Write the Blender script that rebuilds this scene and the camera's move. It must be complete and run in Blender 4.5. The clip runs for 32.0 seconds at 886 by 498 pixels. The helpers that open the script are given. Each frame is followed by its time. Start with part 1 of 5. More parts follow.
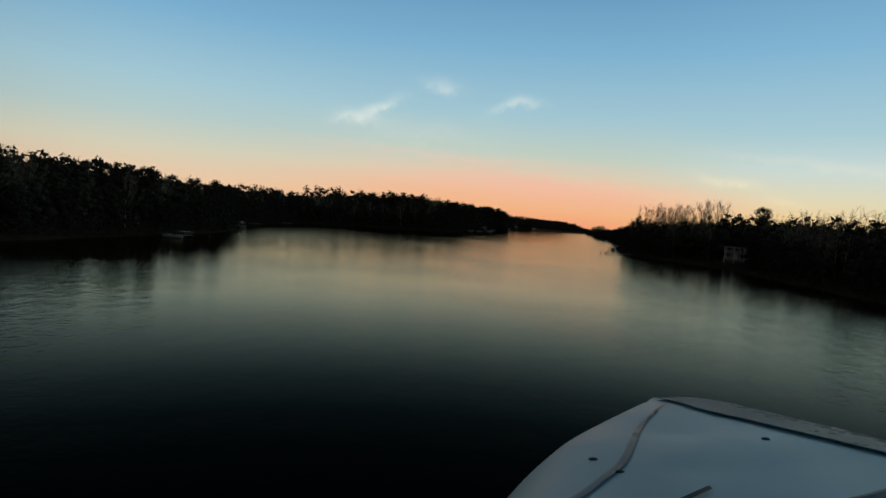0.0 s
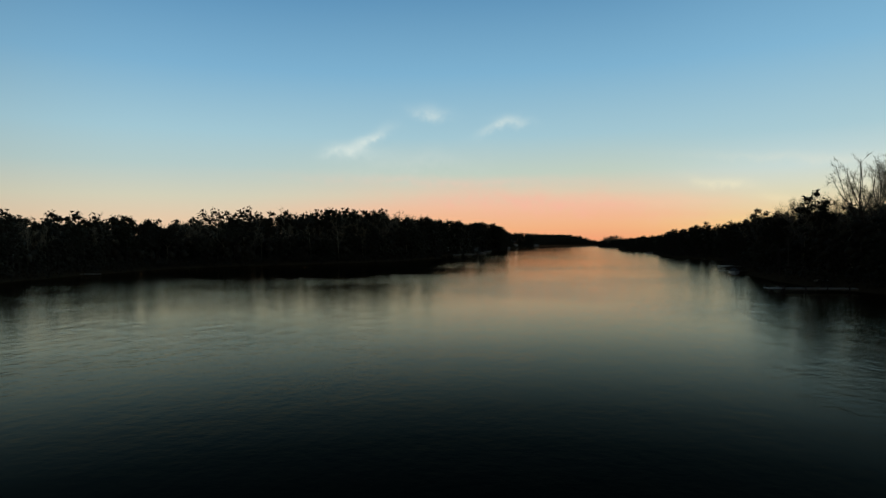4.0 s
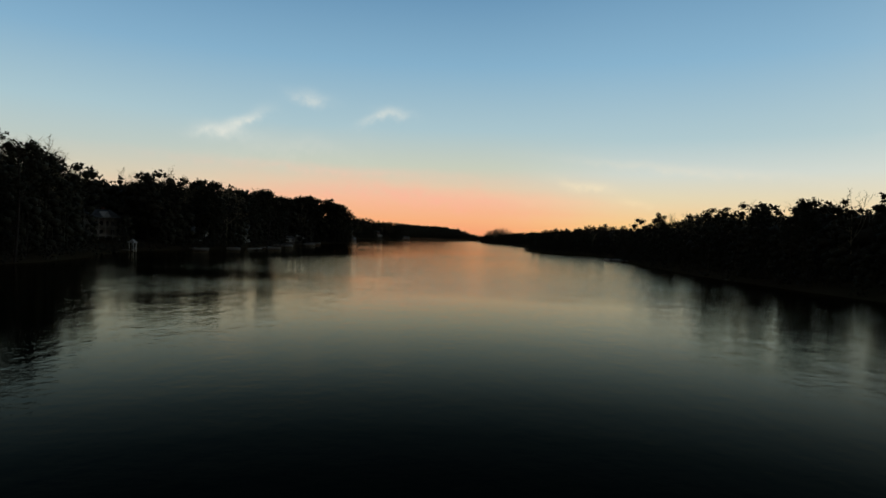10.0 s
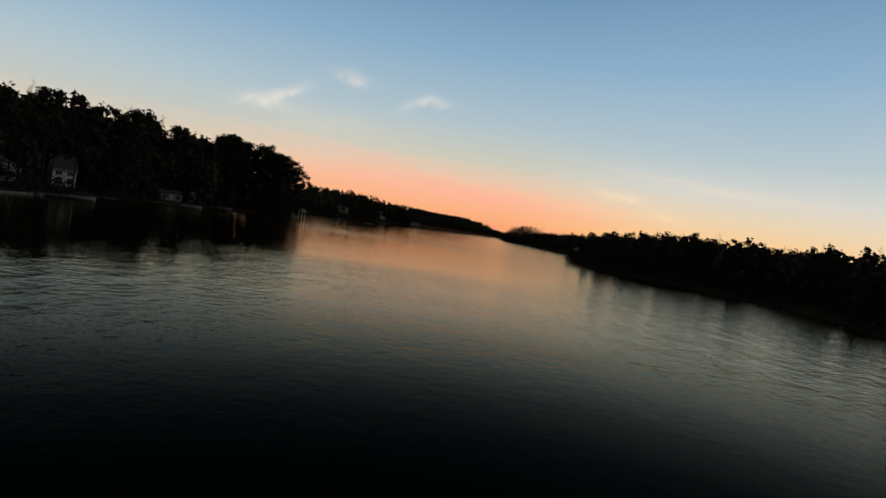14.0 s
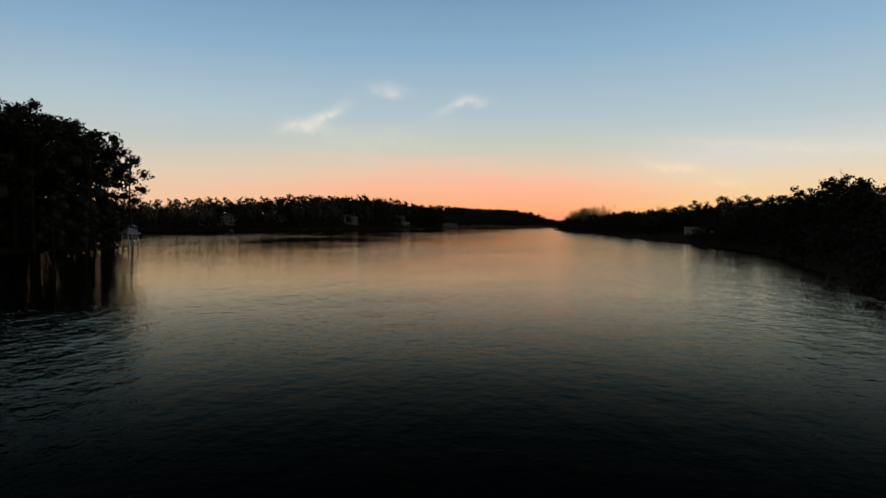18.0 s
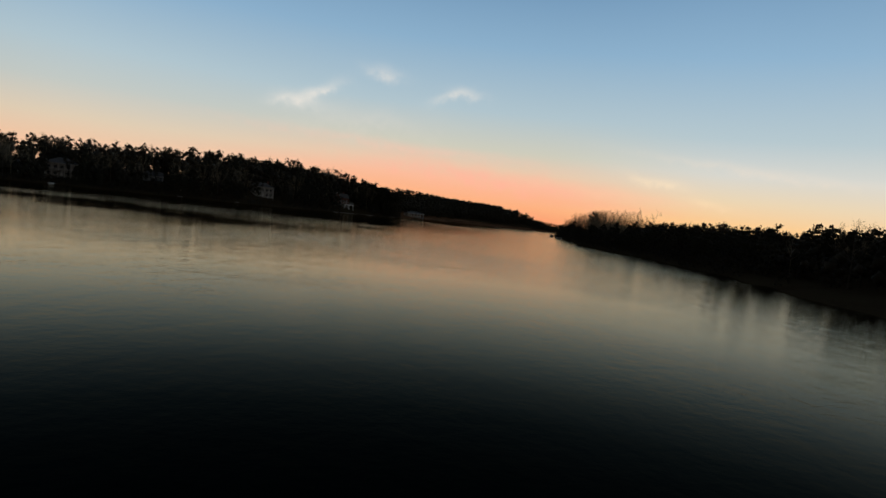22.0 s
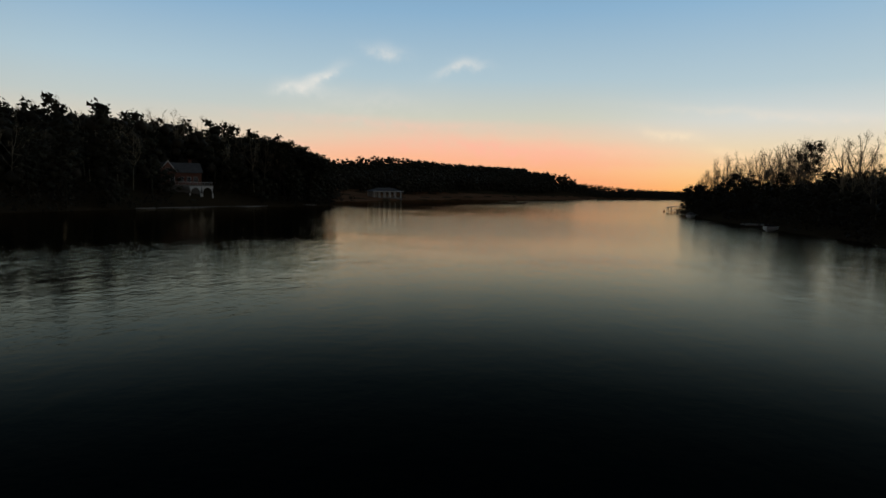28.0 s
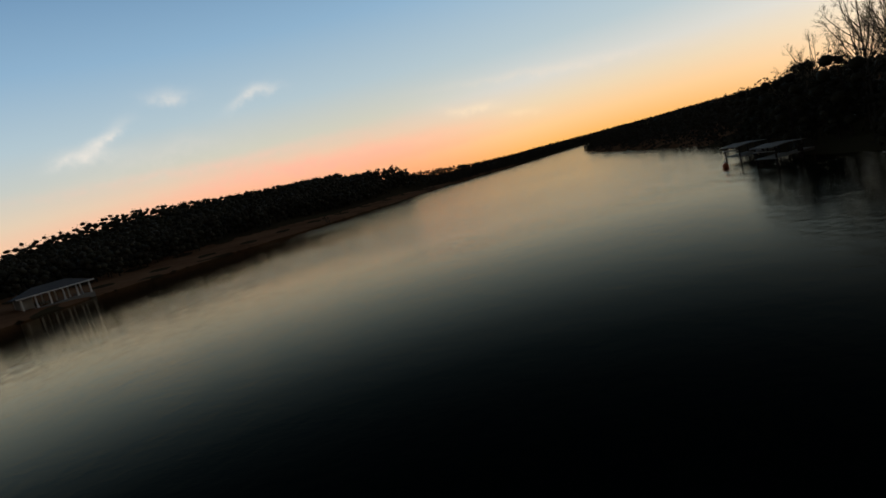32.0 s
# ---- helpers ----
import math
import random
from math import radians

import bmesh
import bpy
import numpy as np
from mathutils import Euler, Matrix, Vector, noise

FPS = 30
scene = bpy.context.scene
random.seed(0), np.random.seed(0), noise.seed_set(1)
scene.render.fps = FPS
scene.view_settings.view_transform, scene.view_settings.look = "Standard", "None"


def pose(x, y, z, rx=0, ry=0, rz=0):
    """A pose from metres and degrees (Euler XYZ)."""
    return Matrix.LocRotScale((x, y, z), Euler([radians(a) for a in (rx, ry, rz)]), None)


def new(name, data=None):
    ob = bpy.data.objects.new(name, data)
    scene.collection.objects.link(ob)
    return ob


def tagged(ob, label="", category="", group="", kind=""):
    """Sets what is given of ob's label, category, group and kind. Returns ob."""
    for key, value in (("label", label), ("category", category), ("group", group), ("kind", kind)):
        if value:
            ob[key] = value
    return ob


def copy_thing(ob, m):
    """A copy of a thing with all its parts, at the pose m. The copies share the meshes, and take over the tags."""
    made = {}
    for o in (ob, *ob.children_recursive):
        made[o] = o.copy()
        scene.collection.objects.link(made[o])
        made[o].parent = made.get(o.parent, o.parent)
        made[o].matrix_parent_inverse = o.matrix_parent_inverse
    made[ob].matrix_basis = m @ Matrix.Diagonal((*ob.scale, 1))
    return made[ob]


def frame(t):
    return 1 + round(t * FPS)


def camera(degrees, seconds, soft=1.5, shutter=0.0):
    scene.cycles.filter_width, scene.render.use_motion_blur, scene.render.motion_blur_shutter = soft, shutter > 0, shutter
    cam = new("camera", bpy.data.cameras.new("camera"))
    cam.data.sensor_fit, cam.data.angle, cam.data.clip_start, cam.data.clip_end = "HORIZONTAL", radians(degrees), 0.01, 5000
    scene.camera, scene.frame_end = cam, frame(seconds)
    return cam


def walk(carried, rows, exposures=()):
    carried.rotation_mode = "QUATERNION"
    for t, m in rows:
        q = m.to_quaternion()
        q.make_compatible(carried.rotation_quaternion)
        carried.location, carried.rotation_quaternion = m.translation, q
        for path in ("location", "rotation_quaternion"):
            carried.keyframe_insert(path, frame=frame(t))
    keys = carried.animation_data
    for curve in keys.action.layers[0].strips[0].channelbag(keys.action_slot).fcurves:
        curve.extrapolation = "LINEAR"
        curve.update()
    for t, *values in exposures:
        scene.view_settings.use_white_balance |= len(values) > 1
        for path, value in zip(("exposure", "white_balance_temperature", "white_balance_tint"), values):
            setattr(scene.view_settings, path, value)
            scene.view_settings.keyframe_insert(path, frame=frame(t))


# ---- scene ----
cam = camera(72.0, 32.0, soft=1.6)
# seconds, x, y, z, heading, tilt, lean
PATH = [
    (0, 0.00, 0.00, 8.69, 11.34, -2.77, 4.31),
    (0.5, -1.62, 18.93, 8.51, 10.97, -1.60, 4.05),
    (1, -3.26, 37.86, 8.33, 11.74, -2.80, -1.02),
    (1.5, -4.97, 56.81, 8.15, 12.02, -1.09, 4.30),
    (2, -6.86, 75.85, 7.98, 11.00, -0.83, 2.40),
    (2.5, -8.94, 94.98, 7.84, 11.03, -0.28, 0.03),
    (4.5, -16.58, 171.36, 7.40, 11.71, -0.53, -1.38),
    (5, -18.53, 190.53, 7.30, 9.43, 0.10, -10.61),
    (5.5, -20.43, 209.68, 7.20, 3.02, 2.19, -23.55),
    (6, -22.01, 228.66, 7.09, -0.33, 2.52, -22.60),
    (6.5, -22.90, 247.29, 6.97, -0.62, 3.45, -19.84),
    (7, -22.90, 265.46, 6.83, -0.30, 2.78, -14.60),
    (7.5, -22.15, 283.23, 6.68, -0.98, 1.77, -8.40),
    (8, -20.88, 300.73, 6.54, -0.79, 1.01, -1.18),
    (8.5, -19.30, 318.06, 6.39, -0.45, 0.29, 1.33),
    (9, -17.69, 335.35, 6.24, -0.19, -0.52, 1.25),
    (9.5, -16.15, 352.66, 6.10, -0.20, 0.01, 1.44),
    (10, -14.59, 369.92, 5.98, -0.15, -1.14, 1.59),
    (10.5, -12.97, 387.11, 5.88, -0.17, -0.76, 3.29),
    (11, -11.35, 404.25, 5.80, -0.11, -2.45, 2.11),
    (11.5, -9.68, 421.32, 5.70, 0.63, -1.15, 4.32),
    (12, -7.98, 438.33, 5.60, 0.77, -1.17, 3.74),
    (12.5, -6.31, 455.32, 5.49, 1.17, -2.12, 2.13),
    (13, -4.60, 472.26, 5.36, 1.19, -2.02, 3.11),
    (13.5, -2.82, 489.18, 5.23, 1.65, -2.02, 4.53),
    (14, -0.96, 506.08, 5.10, 2.11, -2.08, 8.20),
    (14.5, 0.96, 522.97, 4.99, 2.29, -2.47, 9.83),
    (16.5, 6.40, 591.99, 5.07, 6.13, -2.59, 6.89),
    (17, 6.56, 609.92, 5.11, 7.43, -3.30, 2.03),
    (17.5, 6.41, 628.03, 5.14, 6.98, -2.28, 2.43),
    (18, 5.92, 646.30, 5.17, 7.45, -2.40, 0.12),
    (18.5, 5.21, 664.69, 5.20, 6.07, -0.75, -1.89),
    (19, 4.60, 683.04, 5.22, 5.60, -1.62, 1.45),
    (19.5, 4.16, 701.30, 5.28, 5.26, -0.22, 3.09),
    (20, 3.91, 719.45, 5.37, 5.68, -1.82, 2.67),
    (20.5, 3.80, 737.51, 5.48, 6.20, -2.31, 5.78),
    (21, 3.54, 755.63, 5.58, 4.97, -2.92, 5.84),
    (21.5, 3.09, 773.84, 5.65, 5.26, -4.44, 5.62),
    (22, 2.53, 792.08, 5.71, 5.32, -3.17, 6.46),
    (22.5, 1.97, 810.30, 5.77, 5.56, -2.94, 8.60),
    (23, 1.44, 828.49, 5.81, 5.21, -2.99, 9.43),
    (23.5, 0.85, 846.71, 5.84, 5.57, -5.39, 7.02),
    (24, 0.19, 864.95, 5.86, 7.04, -3.13, 9.16),
    (24.5, -0.57, 883.23, 5.88, 8.15, -4.60, 1.87),
    (25, -1.51, 901.57, 5.91, 7.50, -4.64, 4.64),
    (25.5, -2.60, 919.98, 5.95, 8.02, -3.68, 5.93),
    (26, -3.82, 938.43, 5.99, 7.50, -5.69, 2.09),
    (26.5, -5.12, 956.92, 6.03, 7.82, -4.59, 1.08),
    (28.5, -9.34, 1030.83, 6.14, 6.18, -5.84, 0.29),
    (29, -9.68, 1049.03, 6.36, 3.92, -4.71, -8.14),
    (29.5, -9.74, 1067.03, 6.53, 0.88, -5.19, -16.90),
    (30, -9.23, 1084.79, 6.67, -0.30, -5.28, -20.35),
    (30.5, -7.95, 1101.98, 6.79, -1.81, -5.18, -21.79),
    (31, -6.12, 1118.41, 6.72, -2.85, -5.67, -20.11),
    (31.5, -3.73, 1134.17, 6.65, -5.00, -5.72, -17.05),
    (32, -0.95, 1149.24, 6.76, -7.26, -6.86, -15.12),
]
walk(cam, [(t, pose(x, y, z, 0, 0, head) @ pose(0, 0, 0, 90 + tilt, 0, 0) @ pose(0, 0, 0, 0, 0, lean))
           for t, x, y, z, head, tilt, lean in PATH],
     exposures=[(0, 0.1, 5800, -6), (6, 0.1, 5800, -6), (10, 0.1, 6280, 1), (13, 0.1, 6600, 10), (20, 0.12, 6600, 10), (26, 0.12, 6300, 7), (32, 0.17, 6600, 10)])

# ---- sky after sunset ----
SUNSET = radians(20)          # bearing of the sunset glow, clockwise from +y


def srgb(r, g, b):
    return tuple(((c / 255 + 0.055) / 1.055) ** 2.4 if c > 10 else c / 255 / 12.92 for c in (r, g, b)) + (1.0,)


class Nodes:
    """Short names for building a node tree."""

    def __init__(self, tree):
        self.tree = tree

    def node(self, kind, **values):
        n = self.tree.nodes.new(kind)
        for key, value in values.items():
            setattr(n, key, value)
        return n

    def put(self, socket, value):
        if isinstance(value, bpy.types.NodeSocket):
            self.tree.links.new(value, socket)
        elif value is not None:
            socket.default_value = value

    def math(self, op, a, b=None, c=None, clamp=False):
        n = self.node("ShaderNodeMath", operation=op, use_clamp=clamp)
        for s, v in zip(n.inputs, (a, b, c)):
            self.put(s, v)
        return n.outputs[0]

    def mix(self, fac, a, b, blend="MIX"):
        n = self.node("ShaderNodeMix", data_type="RGBA", blend_type=blend)
        self.put(n.inputs[0], fac), self.put(n.inputs[6], a), self.put(n.inputs[7], b)
        return n.outputs[2]

    def noise(self, vector, scale, detail=3.0, rough=0.55):
        n = self.node("ShaderNodeTexNoise")
        self.put(n.inputs["Vector"], vector)
        n.inputs["Scale"].default_value, n.inputs["Detail"].default_value = scale, detail
        n.inputs["Roughness"].default_value = rough
        return n.outputs["Fac"]

    def ramp(self, fac, stops):
        n = self.node("ShaderNodeValToRGB")
        self.put(n.inputs[0], fac)
        e = n.color_ramp.elements
        while len(e) < len(stops):
            e.new(0.5)
        for el, (at, color) in zip(e, stops):
            el.position, el.color = at, color
        return n.outputs[0]

    def step(self, v, lo, hi, a=0.0, b=1.0):
        n = self.node("ShaderNodeMapRange", interpolation_type="SMOOTHSTEP")
        self.put(n.inputs[0], v)
        for s, x in zip(n.inputs[1:5], (lo, hi, a, b)):
            s.default_value = x
        return n.outputs[0]


world = bpy.data.worlds.new("dusk_sky")
scene.world = world
world.use_nodes = True
world.node_tree.nodes.clear()
N = Nodes(world.node_tree)
coord = N.node("ShaderNodeTexCoord").outputs["Generated"]
xyz = N.node("ShaderNodeSeparateXYZ")
N.put(xyz.inputs[0], coord)
DX, DY, DZ = xyz.outputs
elev = N.math("MULTIPLY", N.math("ARCSINE", DZ), 57.2958)          # degrees
bear = N.math("MULTIPLY", N.math("ARCTAN2", DX, DY), 57.2958)      # degrees, clockwise from +y
west = N.math("ADD", N.math("MULTIPLY", DX, math.sin(SUNSET)), N.math("MULTIPLY", DY, math.cos(SUNSET)))
up = N.math("DIVIDE", elev, 60.0, clamp=True)
lit = N.ramp(up, [(0.0, srgb(242, 150, 108)), (0.025, srgb(245, 171, 124)), (0.058, srgb(242, 182, 150)),
                  (0.078, srgb(224, 195, 168)), (0.108, srgb(199, 197, 182)), (0.165, srgb(170, 189, 198)),
                  (0.26, srgb(135, 169, 196)), (0.42, srgb(84, 124, 164)), (0.62, srgb(52, 64, 78)), (1.0, srgb(40, 46, 54))])
pale = N.ramp(up, [(0.0, srgb(246, 178, 98)), (0.03, srgb(243, 197, 140)), (0.065, srgb(227, 206, 174)),
                   (0.1, srgb(208, 207, 200)), (0.15, srgb(176, 193, 200)), (0.26, srgb(138, 172, 199)),
                   (0.45, srgb(84, 124, 164)), (0.62, srgb(52, 64, 78)), (1.0, srgb(40, 46, 54))])
peach = N.ramp(up, [(0.0, srgb(240, 180, 140)), (0.035, srgb(236, 190, 156)), (0.075, srgb(216, 198, 174)),
                    (0.12, srgb(188, 194, 190)), (0.17, srgb(170, 190, 200)), (0.26, srgb(134, 168, 196)),
                    (0.42, srgb(80, 122, 164)), (0.62, srgb(52, 64, 78)), (1.0, srgb(40, 46, 54))])
dim = N.ramp(up, [(0.0, srgb(80, 70, 62)), (0.15, srgb(86, 77, 70)), (0.3, srgb(76, 74, 74)), (0.62, srgb(56, 60, 66)), (1.0, srgb(42, 47, 54))])
sky = N.mix(N.step(bear, 2.0, 20.0), lit, pale)
sky = N.mix(N.step(bear, -10.0, -34.0), sky, peach)
sky = N.mix(N.step(west, -0.35, 0.55), dim, sky)
glow = N.math("POWER", N.math("MAXIMUM", N.math("ADD", N.math("MULTIPLY", DX, math.sin(radians(64))),
                                                N.math("MULTIPLY", DY, math.cos(radians(64)))), 0.0), 18.0)
sky = N.mix(N.math("MULTIPLY", glow, 0.9), sky, (0.95, 0.88, 0.78, 1.0))


def wisp(color, at, size, turn, strength, tint, seed):
    """One feathered cloud of the sky: bearing and elevation, half sizes and slant in degrees."""
    u0, v0 = N.math("SUBTRACT", bear, at[0]), N.math("SUBTRACT", elev, at[1])
    c, s = math.cos(radians(turn)), math.sin(radians(turn))
    v = N.node("ShaderNodeCombineXYZ")
    N.put(v.inputs[0], bear), N.put(v.inputs[1], elev), N.put(v.inputs[2], float(seed))
    warp = N.math("MULTIPLY", N.math("SUBTRACT", N.noise(v.outputs[0], 0.45, 3.0), 0.5), 2.2 * size[1] + 0.6)
    u = N.math("ADD", N.math("MULTIPLY", u0, c), N.math("MULTIPLY", v0, s))
    w = N.math("ADD", N.math("SUBTRACT", N.math("MULTIPLY", v0, c), N.math("MULTIPLY", u0, s)), warp)
    r2 = N.math("ADD", N.math("POWER", N.math("DIVIDE", N.math("ABSOLUTE", u), size[0]), 2.0),
                N.math("POWER", N.math("DIVIDE", N.math("ABSOLUTE", w), size[1]), 2.0))
    soft = N.math("EXPONENT", N.math("MULTIPLY", r2, -1.0))
    grain = N.step(N.noise(v.outputs[0], 0.9, 5.0, 0.65), 0.25, 0.75, 0.35, 1.0)
    return N.mix(N.math("MULTIPLY", N.math("MULTIPLY", soft, grain), strength), color, tint)


WHITE = srgb(232, 224, 214)
sky = wisp(sky, (-3, 3.9), (11, 1.0), -4, 0.62, srgb(250, 174, 152), 3)
sky = wisp(sky, (9, 3.6), (10, 0.45), -4, 0.3, srgb(246, 196, 160), 8)
sky = wisp(sky, (-10, 5.9), (13, 0.42), -2, 0.32, srgb(244, 190, 170), 11)
sky = wisp(sky, (3, 2.5), (12, 0.35), -1, 0.3, srgb(248, 170, 132), 12)
sky = wisp(sky, (22, 6.4), (9, 0.4), -6, 0.25, srgb(246, 222, 196), 13)
sky = wisp(sky, (-20.6, 8.75), (1.6, 0.5), 6, 0.75, WHITE, 1)
sky = wisp(sky, (-18.5, 9.65), (2.1, 0.5), 27, 0.75, WHITE, 2)
sky = wisp(sky, (-18.8, 8.6), (2.2, 0.6), -8, 0.32, WHITE, 14)
sky = wisp(sky, (-12.6, 12.2), (1.7, 0.55), -4, 0.5, WHITE, 4)
sky = wisp(sky, (-6.2, 10.8), (1.6, 0.45), 22, 0.65, WHITE, 5)
sky = wisp(sky, (-4.6, 11.2), (1.5, 0.45), -4, 0.4, WHITE, 15)
sky = wisp(sky, (-14, 7.6), (6, 1.3), 4, 0.22, srgb(225, 215, 205), 6)
sky = wisp(sky, (13.1, 5.0), (2.2, 0.45), -10, 0.6, srgb(252, 226, 190), 7)
sky = wisp(sky, (17.6, 3.4), (1.8, 0.4), -8, 0.35, srgb(252, 222, 180), 9)
sky = wisp(sky, (37, 8.6), (1.0, 0.35), 0, 0.5, WHITE, 10)
back = N.node("ShaderNodeBackground")
N.put(back.inputs[0], sky)
back.inputs[1].default_value = 1.0
N.put(N.node("ShaderNodeOutputWorld").inputs[0], back.outputs[0])

# ---- materials ----


def material(name, base, rough=0.8, grain=1.0, spread=0.35, bump=0.0, bump_scale=8.0, metal=0.0, spec=0.3, by_piece=0.0):
    """A procedural surface: two scales of variation in colour, and a fine relief."""
    m = bpy.data.materials.new(name)
    m.use_nodes = True
    n = Nodes(m.node_tree)
    shader = m.node_tree.nodes["Principled BSDF"]
    at = n.node("ShaderNodeTexCoord").outputs["Object"]
    big, fine = n.noise(at, 0.35 * grain, 3.0), n.noise(at, 4.0 * grain, 5.0, 0.65)
    both = n.math("ADD", n.math("MULTIPLY", big, 0.6), n.math("MULTIPLY", fine, 0.4))
    if by_piece:
        info = n.node("ShaderNodeObjectInfo").outputs["Random"]
        both = n.math("ADD", both, n.math("MULTIPLY", n.math("SUBTRACT", info, 0.5), by_piece))
    lo = tuple(c * (1 - spread) for c in base) + (1.0,)
    hi = tuple(min(c * (1 + spread), 1.0) for c in base) + (1.0,)
    n.put(shader.inputs["Base Color"], n.ramp(both, [(0.25, lo), (0.75, hi)]))
    shader.inputs["Metallic"].default_value = metal
    shader.inputs["Specular IOR Level"].default_value = spec
    n.put(shader.inputs["Roughness"], n.step(fine, 0.2, 0.8, max(rough - 0.1, 0.02), min(rough + 0.1, 1.0)))
    if bump:
        b = n.node("ShaderNodeBump")
        b.inputs["Strength"].default_value, b.inputs["Distance"].default_value = bump, 0.05
        n.put(b.inputs["Height"], n.noise(at, bump_scale, 5.0, 0.6))
        n.put(shader.inputs["Normal"], b.outputs[0])
    return m


def leaf_material(name, base, spread=0.5):
    """Foliage and twigs: every clump differs a little."""
    m = bpy.data.materials.new(name)
    m.use_nodes = True
    n = Nodes(m.node_tree)
    shader = m.node_tree.nodes["Principled BSDF"]
    isl = n.node("ShaderNodeNewGeometry").outputs["Random Per Island"]
    obj = n.node("ShaderNodeObjectInfo").outputs["Random"]
    both = n.math("ADD", n.math("MULTIPLY", isl, 0.6), n.math("MULTIPLY", obj, 0.4))
    lo = tuple(c * (1 - spread) for c in base) + (1.0,)
    hi = tuple(c * (1 + spread) for c in base) + (1.0,)
    n.put(shader.inputs["Base Color"], n.ramp(both, [(0.1, lo), (0.9, hi)]))
    shader.inputs["Roughness"].default_value = 0.75
    shader.inputs["Specular IOR Level"].default_value = 0.04
    return m


PINE = leaf_material("pine_needles", (0.044, 0.042, 0.028), 0.3)
OAK = leaf_material("evergreen_leaves", (0.044, 0.041, 0.027), 0.3)
TWIG = leaf_material("bare_twigs", (0.30, 0.25, 0.165), 0.25)
BARK = material("bark", (0.045, 0.033, 0.025), 0.9, 2.0, 0.4, 0.5, 12.0)
GREYBARK = material("grey_bark", (0.10, 0.085, 0.065), 0.9, 2.0, 0.35, 0.4, 12.0)
SHRUB = leaf_material("undergrowth", (0.046, 0.040, 0.028), 0.3)
WHITEWOOD = material("white_painted_wood", (0.74, 0.71, 0.65), 0.55, 2.0, 0.12, 0.15, 20.0)
CREAM = material("cream_siding", (0.44, 0.40, 0.33), 0.7, 1.5, 0.15, 0.3, 14.0)
GREYSIDE = material("grey_siding", (0.22, 0.21, 0.19), 0.7, 1.5, 0.15, 0.3, 14.0)
SHINGLE = material("grey_shingles", (0.10, 0.095, 0.09), 0.9, 2.0, 0.35, 0.5, 10.0)
LIGHTROOF = material("pale_metal_roof", (0.34, 0.31, 0.27), 0.6, 1.0, 0.15, 0.1, 6.0, 0.0)
BRICK = material("red_brick", (0.17, 0.075, 0.05), 0.9, 3.0, 0.35, 0.5, 24.0, by_piece=0.5)
PLANK = material("weathered_planks", (0.26, 0.23, 0.19), 0.85, 3.0, 0.3, 0.4, 16.0, by_piece=0.5)
STONE = material("grey_stone", (0.20, 0.18, 0.155), 0.9, 1.5, 0.3, 0.6, 6.0, by_piece=0.4)
DARKMETAL = material("dark_metal", (0.06, 0.06, 0.06), 0.45, 2.0, 0.2, 0.0, 8.0, 0.7)
BOATHULL = material("boat_gelcoat", (0.56, 0.53, 0.48), 0.4, 1.0, 0.08, 0.0, 8.0, 0.0, 0.25)
CANVAS = material("grey_canvas", (0.12, 0.115, 0.11), 0.85, 2.0, 0.2, 0.3, 12.0)
# grey that paints the dark treeline's reflection onto the nose
MIRRORED_TREES = material("painted_tree_reflection", (0.26, 0.35, 0.38), 0.3, 1.0, 0.1)
# white paint; the sky's blue-green reflection is put into its base colour
NOSEPAINT = material("glossy_white_paint_sky_tinted", (0.38, 0.54, 0.56), 0.4, 1.0, 0.12, 0.0, 8.0, 0.0, 0.22)
ORANGE = material("orange_plastic", (0.42, 0.10, 0.03), 0.5, 2.0, 0.15)

GLASS = bpy.data.materials.new("window_glass")
GLASS.use_nodes = True
g = GLASS.node_tree.nodes["Principled BSDF"]
g.inputs["Base Color"].default_value = (0.02, 0.022, 0.025, 1)
g.inputs["Roughness"].default_value = 0.06

LAMPGLOW = bpy.data.materials.new("lit_lamp")
LAMPGLOW.use_nodes = True
g = LAMPGLOW.node_tree.nodes["Principled BSDF"]
g.inputs["Emission Color"].default_value = (1.0, 0.85, 0.62, 1)
g.inputs["Emission Strength"].default_value = 0.4

WATER = bpy.data.materials.new("lake_water")
WATER.use_nodes = True
n = Nodes(WATER.node_tree)
deep = WATER.node_tree.nodes["Principled BSDF"]
at = n.node("ShaderNodeNewGeometry").outputs["Position"]
deep.inputs["Base Color"].default_value = (0.0006, 0.0026, 0.0024, 1)
deep.inputs["Specular IOR Level"].default_value = 0.0
patch = n.step(n.noise(at, 0.014, 3.0, 0.6), 0.42, 0.60)         # wind patches
stretch = n.node("ShaderNodeMapping")
stretch.inputs["Scale"].default_value = (0.9, 0.5, 1.0)
n.put(stretch.inputs["Vector"], at)
waves = n.math("ADD", n.math("MULTIPLY", n.noise(stretch.outputs[0], 0.6, 2.0, 0.5), 1.3),
               n.math("MULTIPLY", n.noise(at, 1.5, 3.0, 0.6), 0.85))
b = n.node("ShaderNodeBump")
b.inputs["Distance"].default_value = 0.12
chop = n.math("ADD", n.math("MULTIPLY", patch, 0.36), 0.2)
n.put(b.inputs["Height"], waves)
sheen = n.node("ShaderNodeBsdfGlossy", distribution="BECKMANN")
sheen.inputs["Color"].default_value = (1.0, 0.87, 0.65, 1)      # peat-stained water
across = n.node("ShaderNodeSeparateXYZ")
n.put(across.inputs[0], at)
n.put(b.inputs["Strength"], n.math("MULTIPLY", chop, n.step(across.outputs[0], -60.0, -15.0, 0.75, 1.0)))
lee = n.math("ADD", n.step(across.outputs[1], 240.0, 420.0, 0.13, 0.045), n.step(across.outputs[1], 820.0, 960.0, 0.0, 0.04))
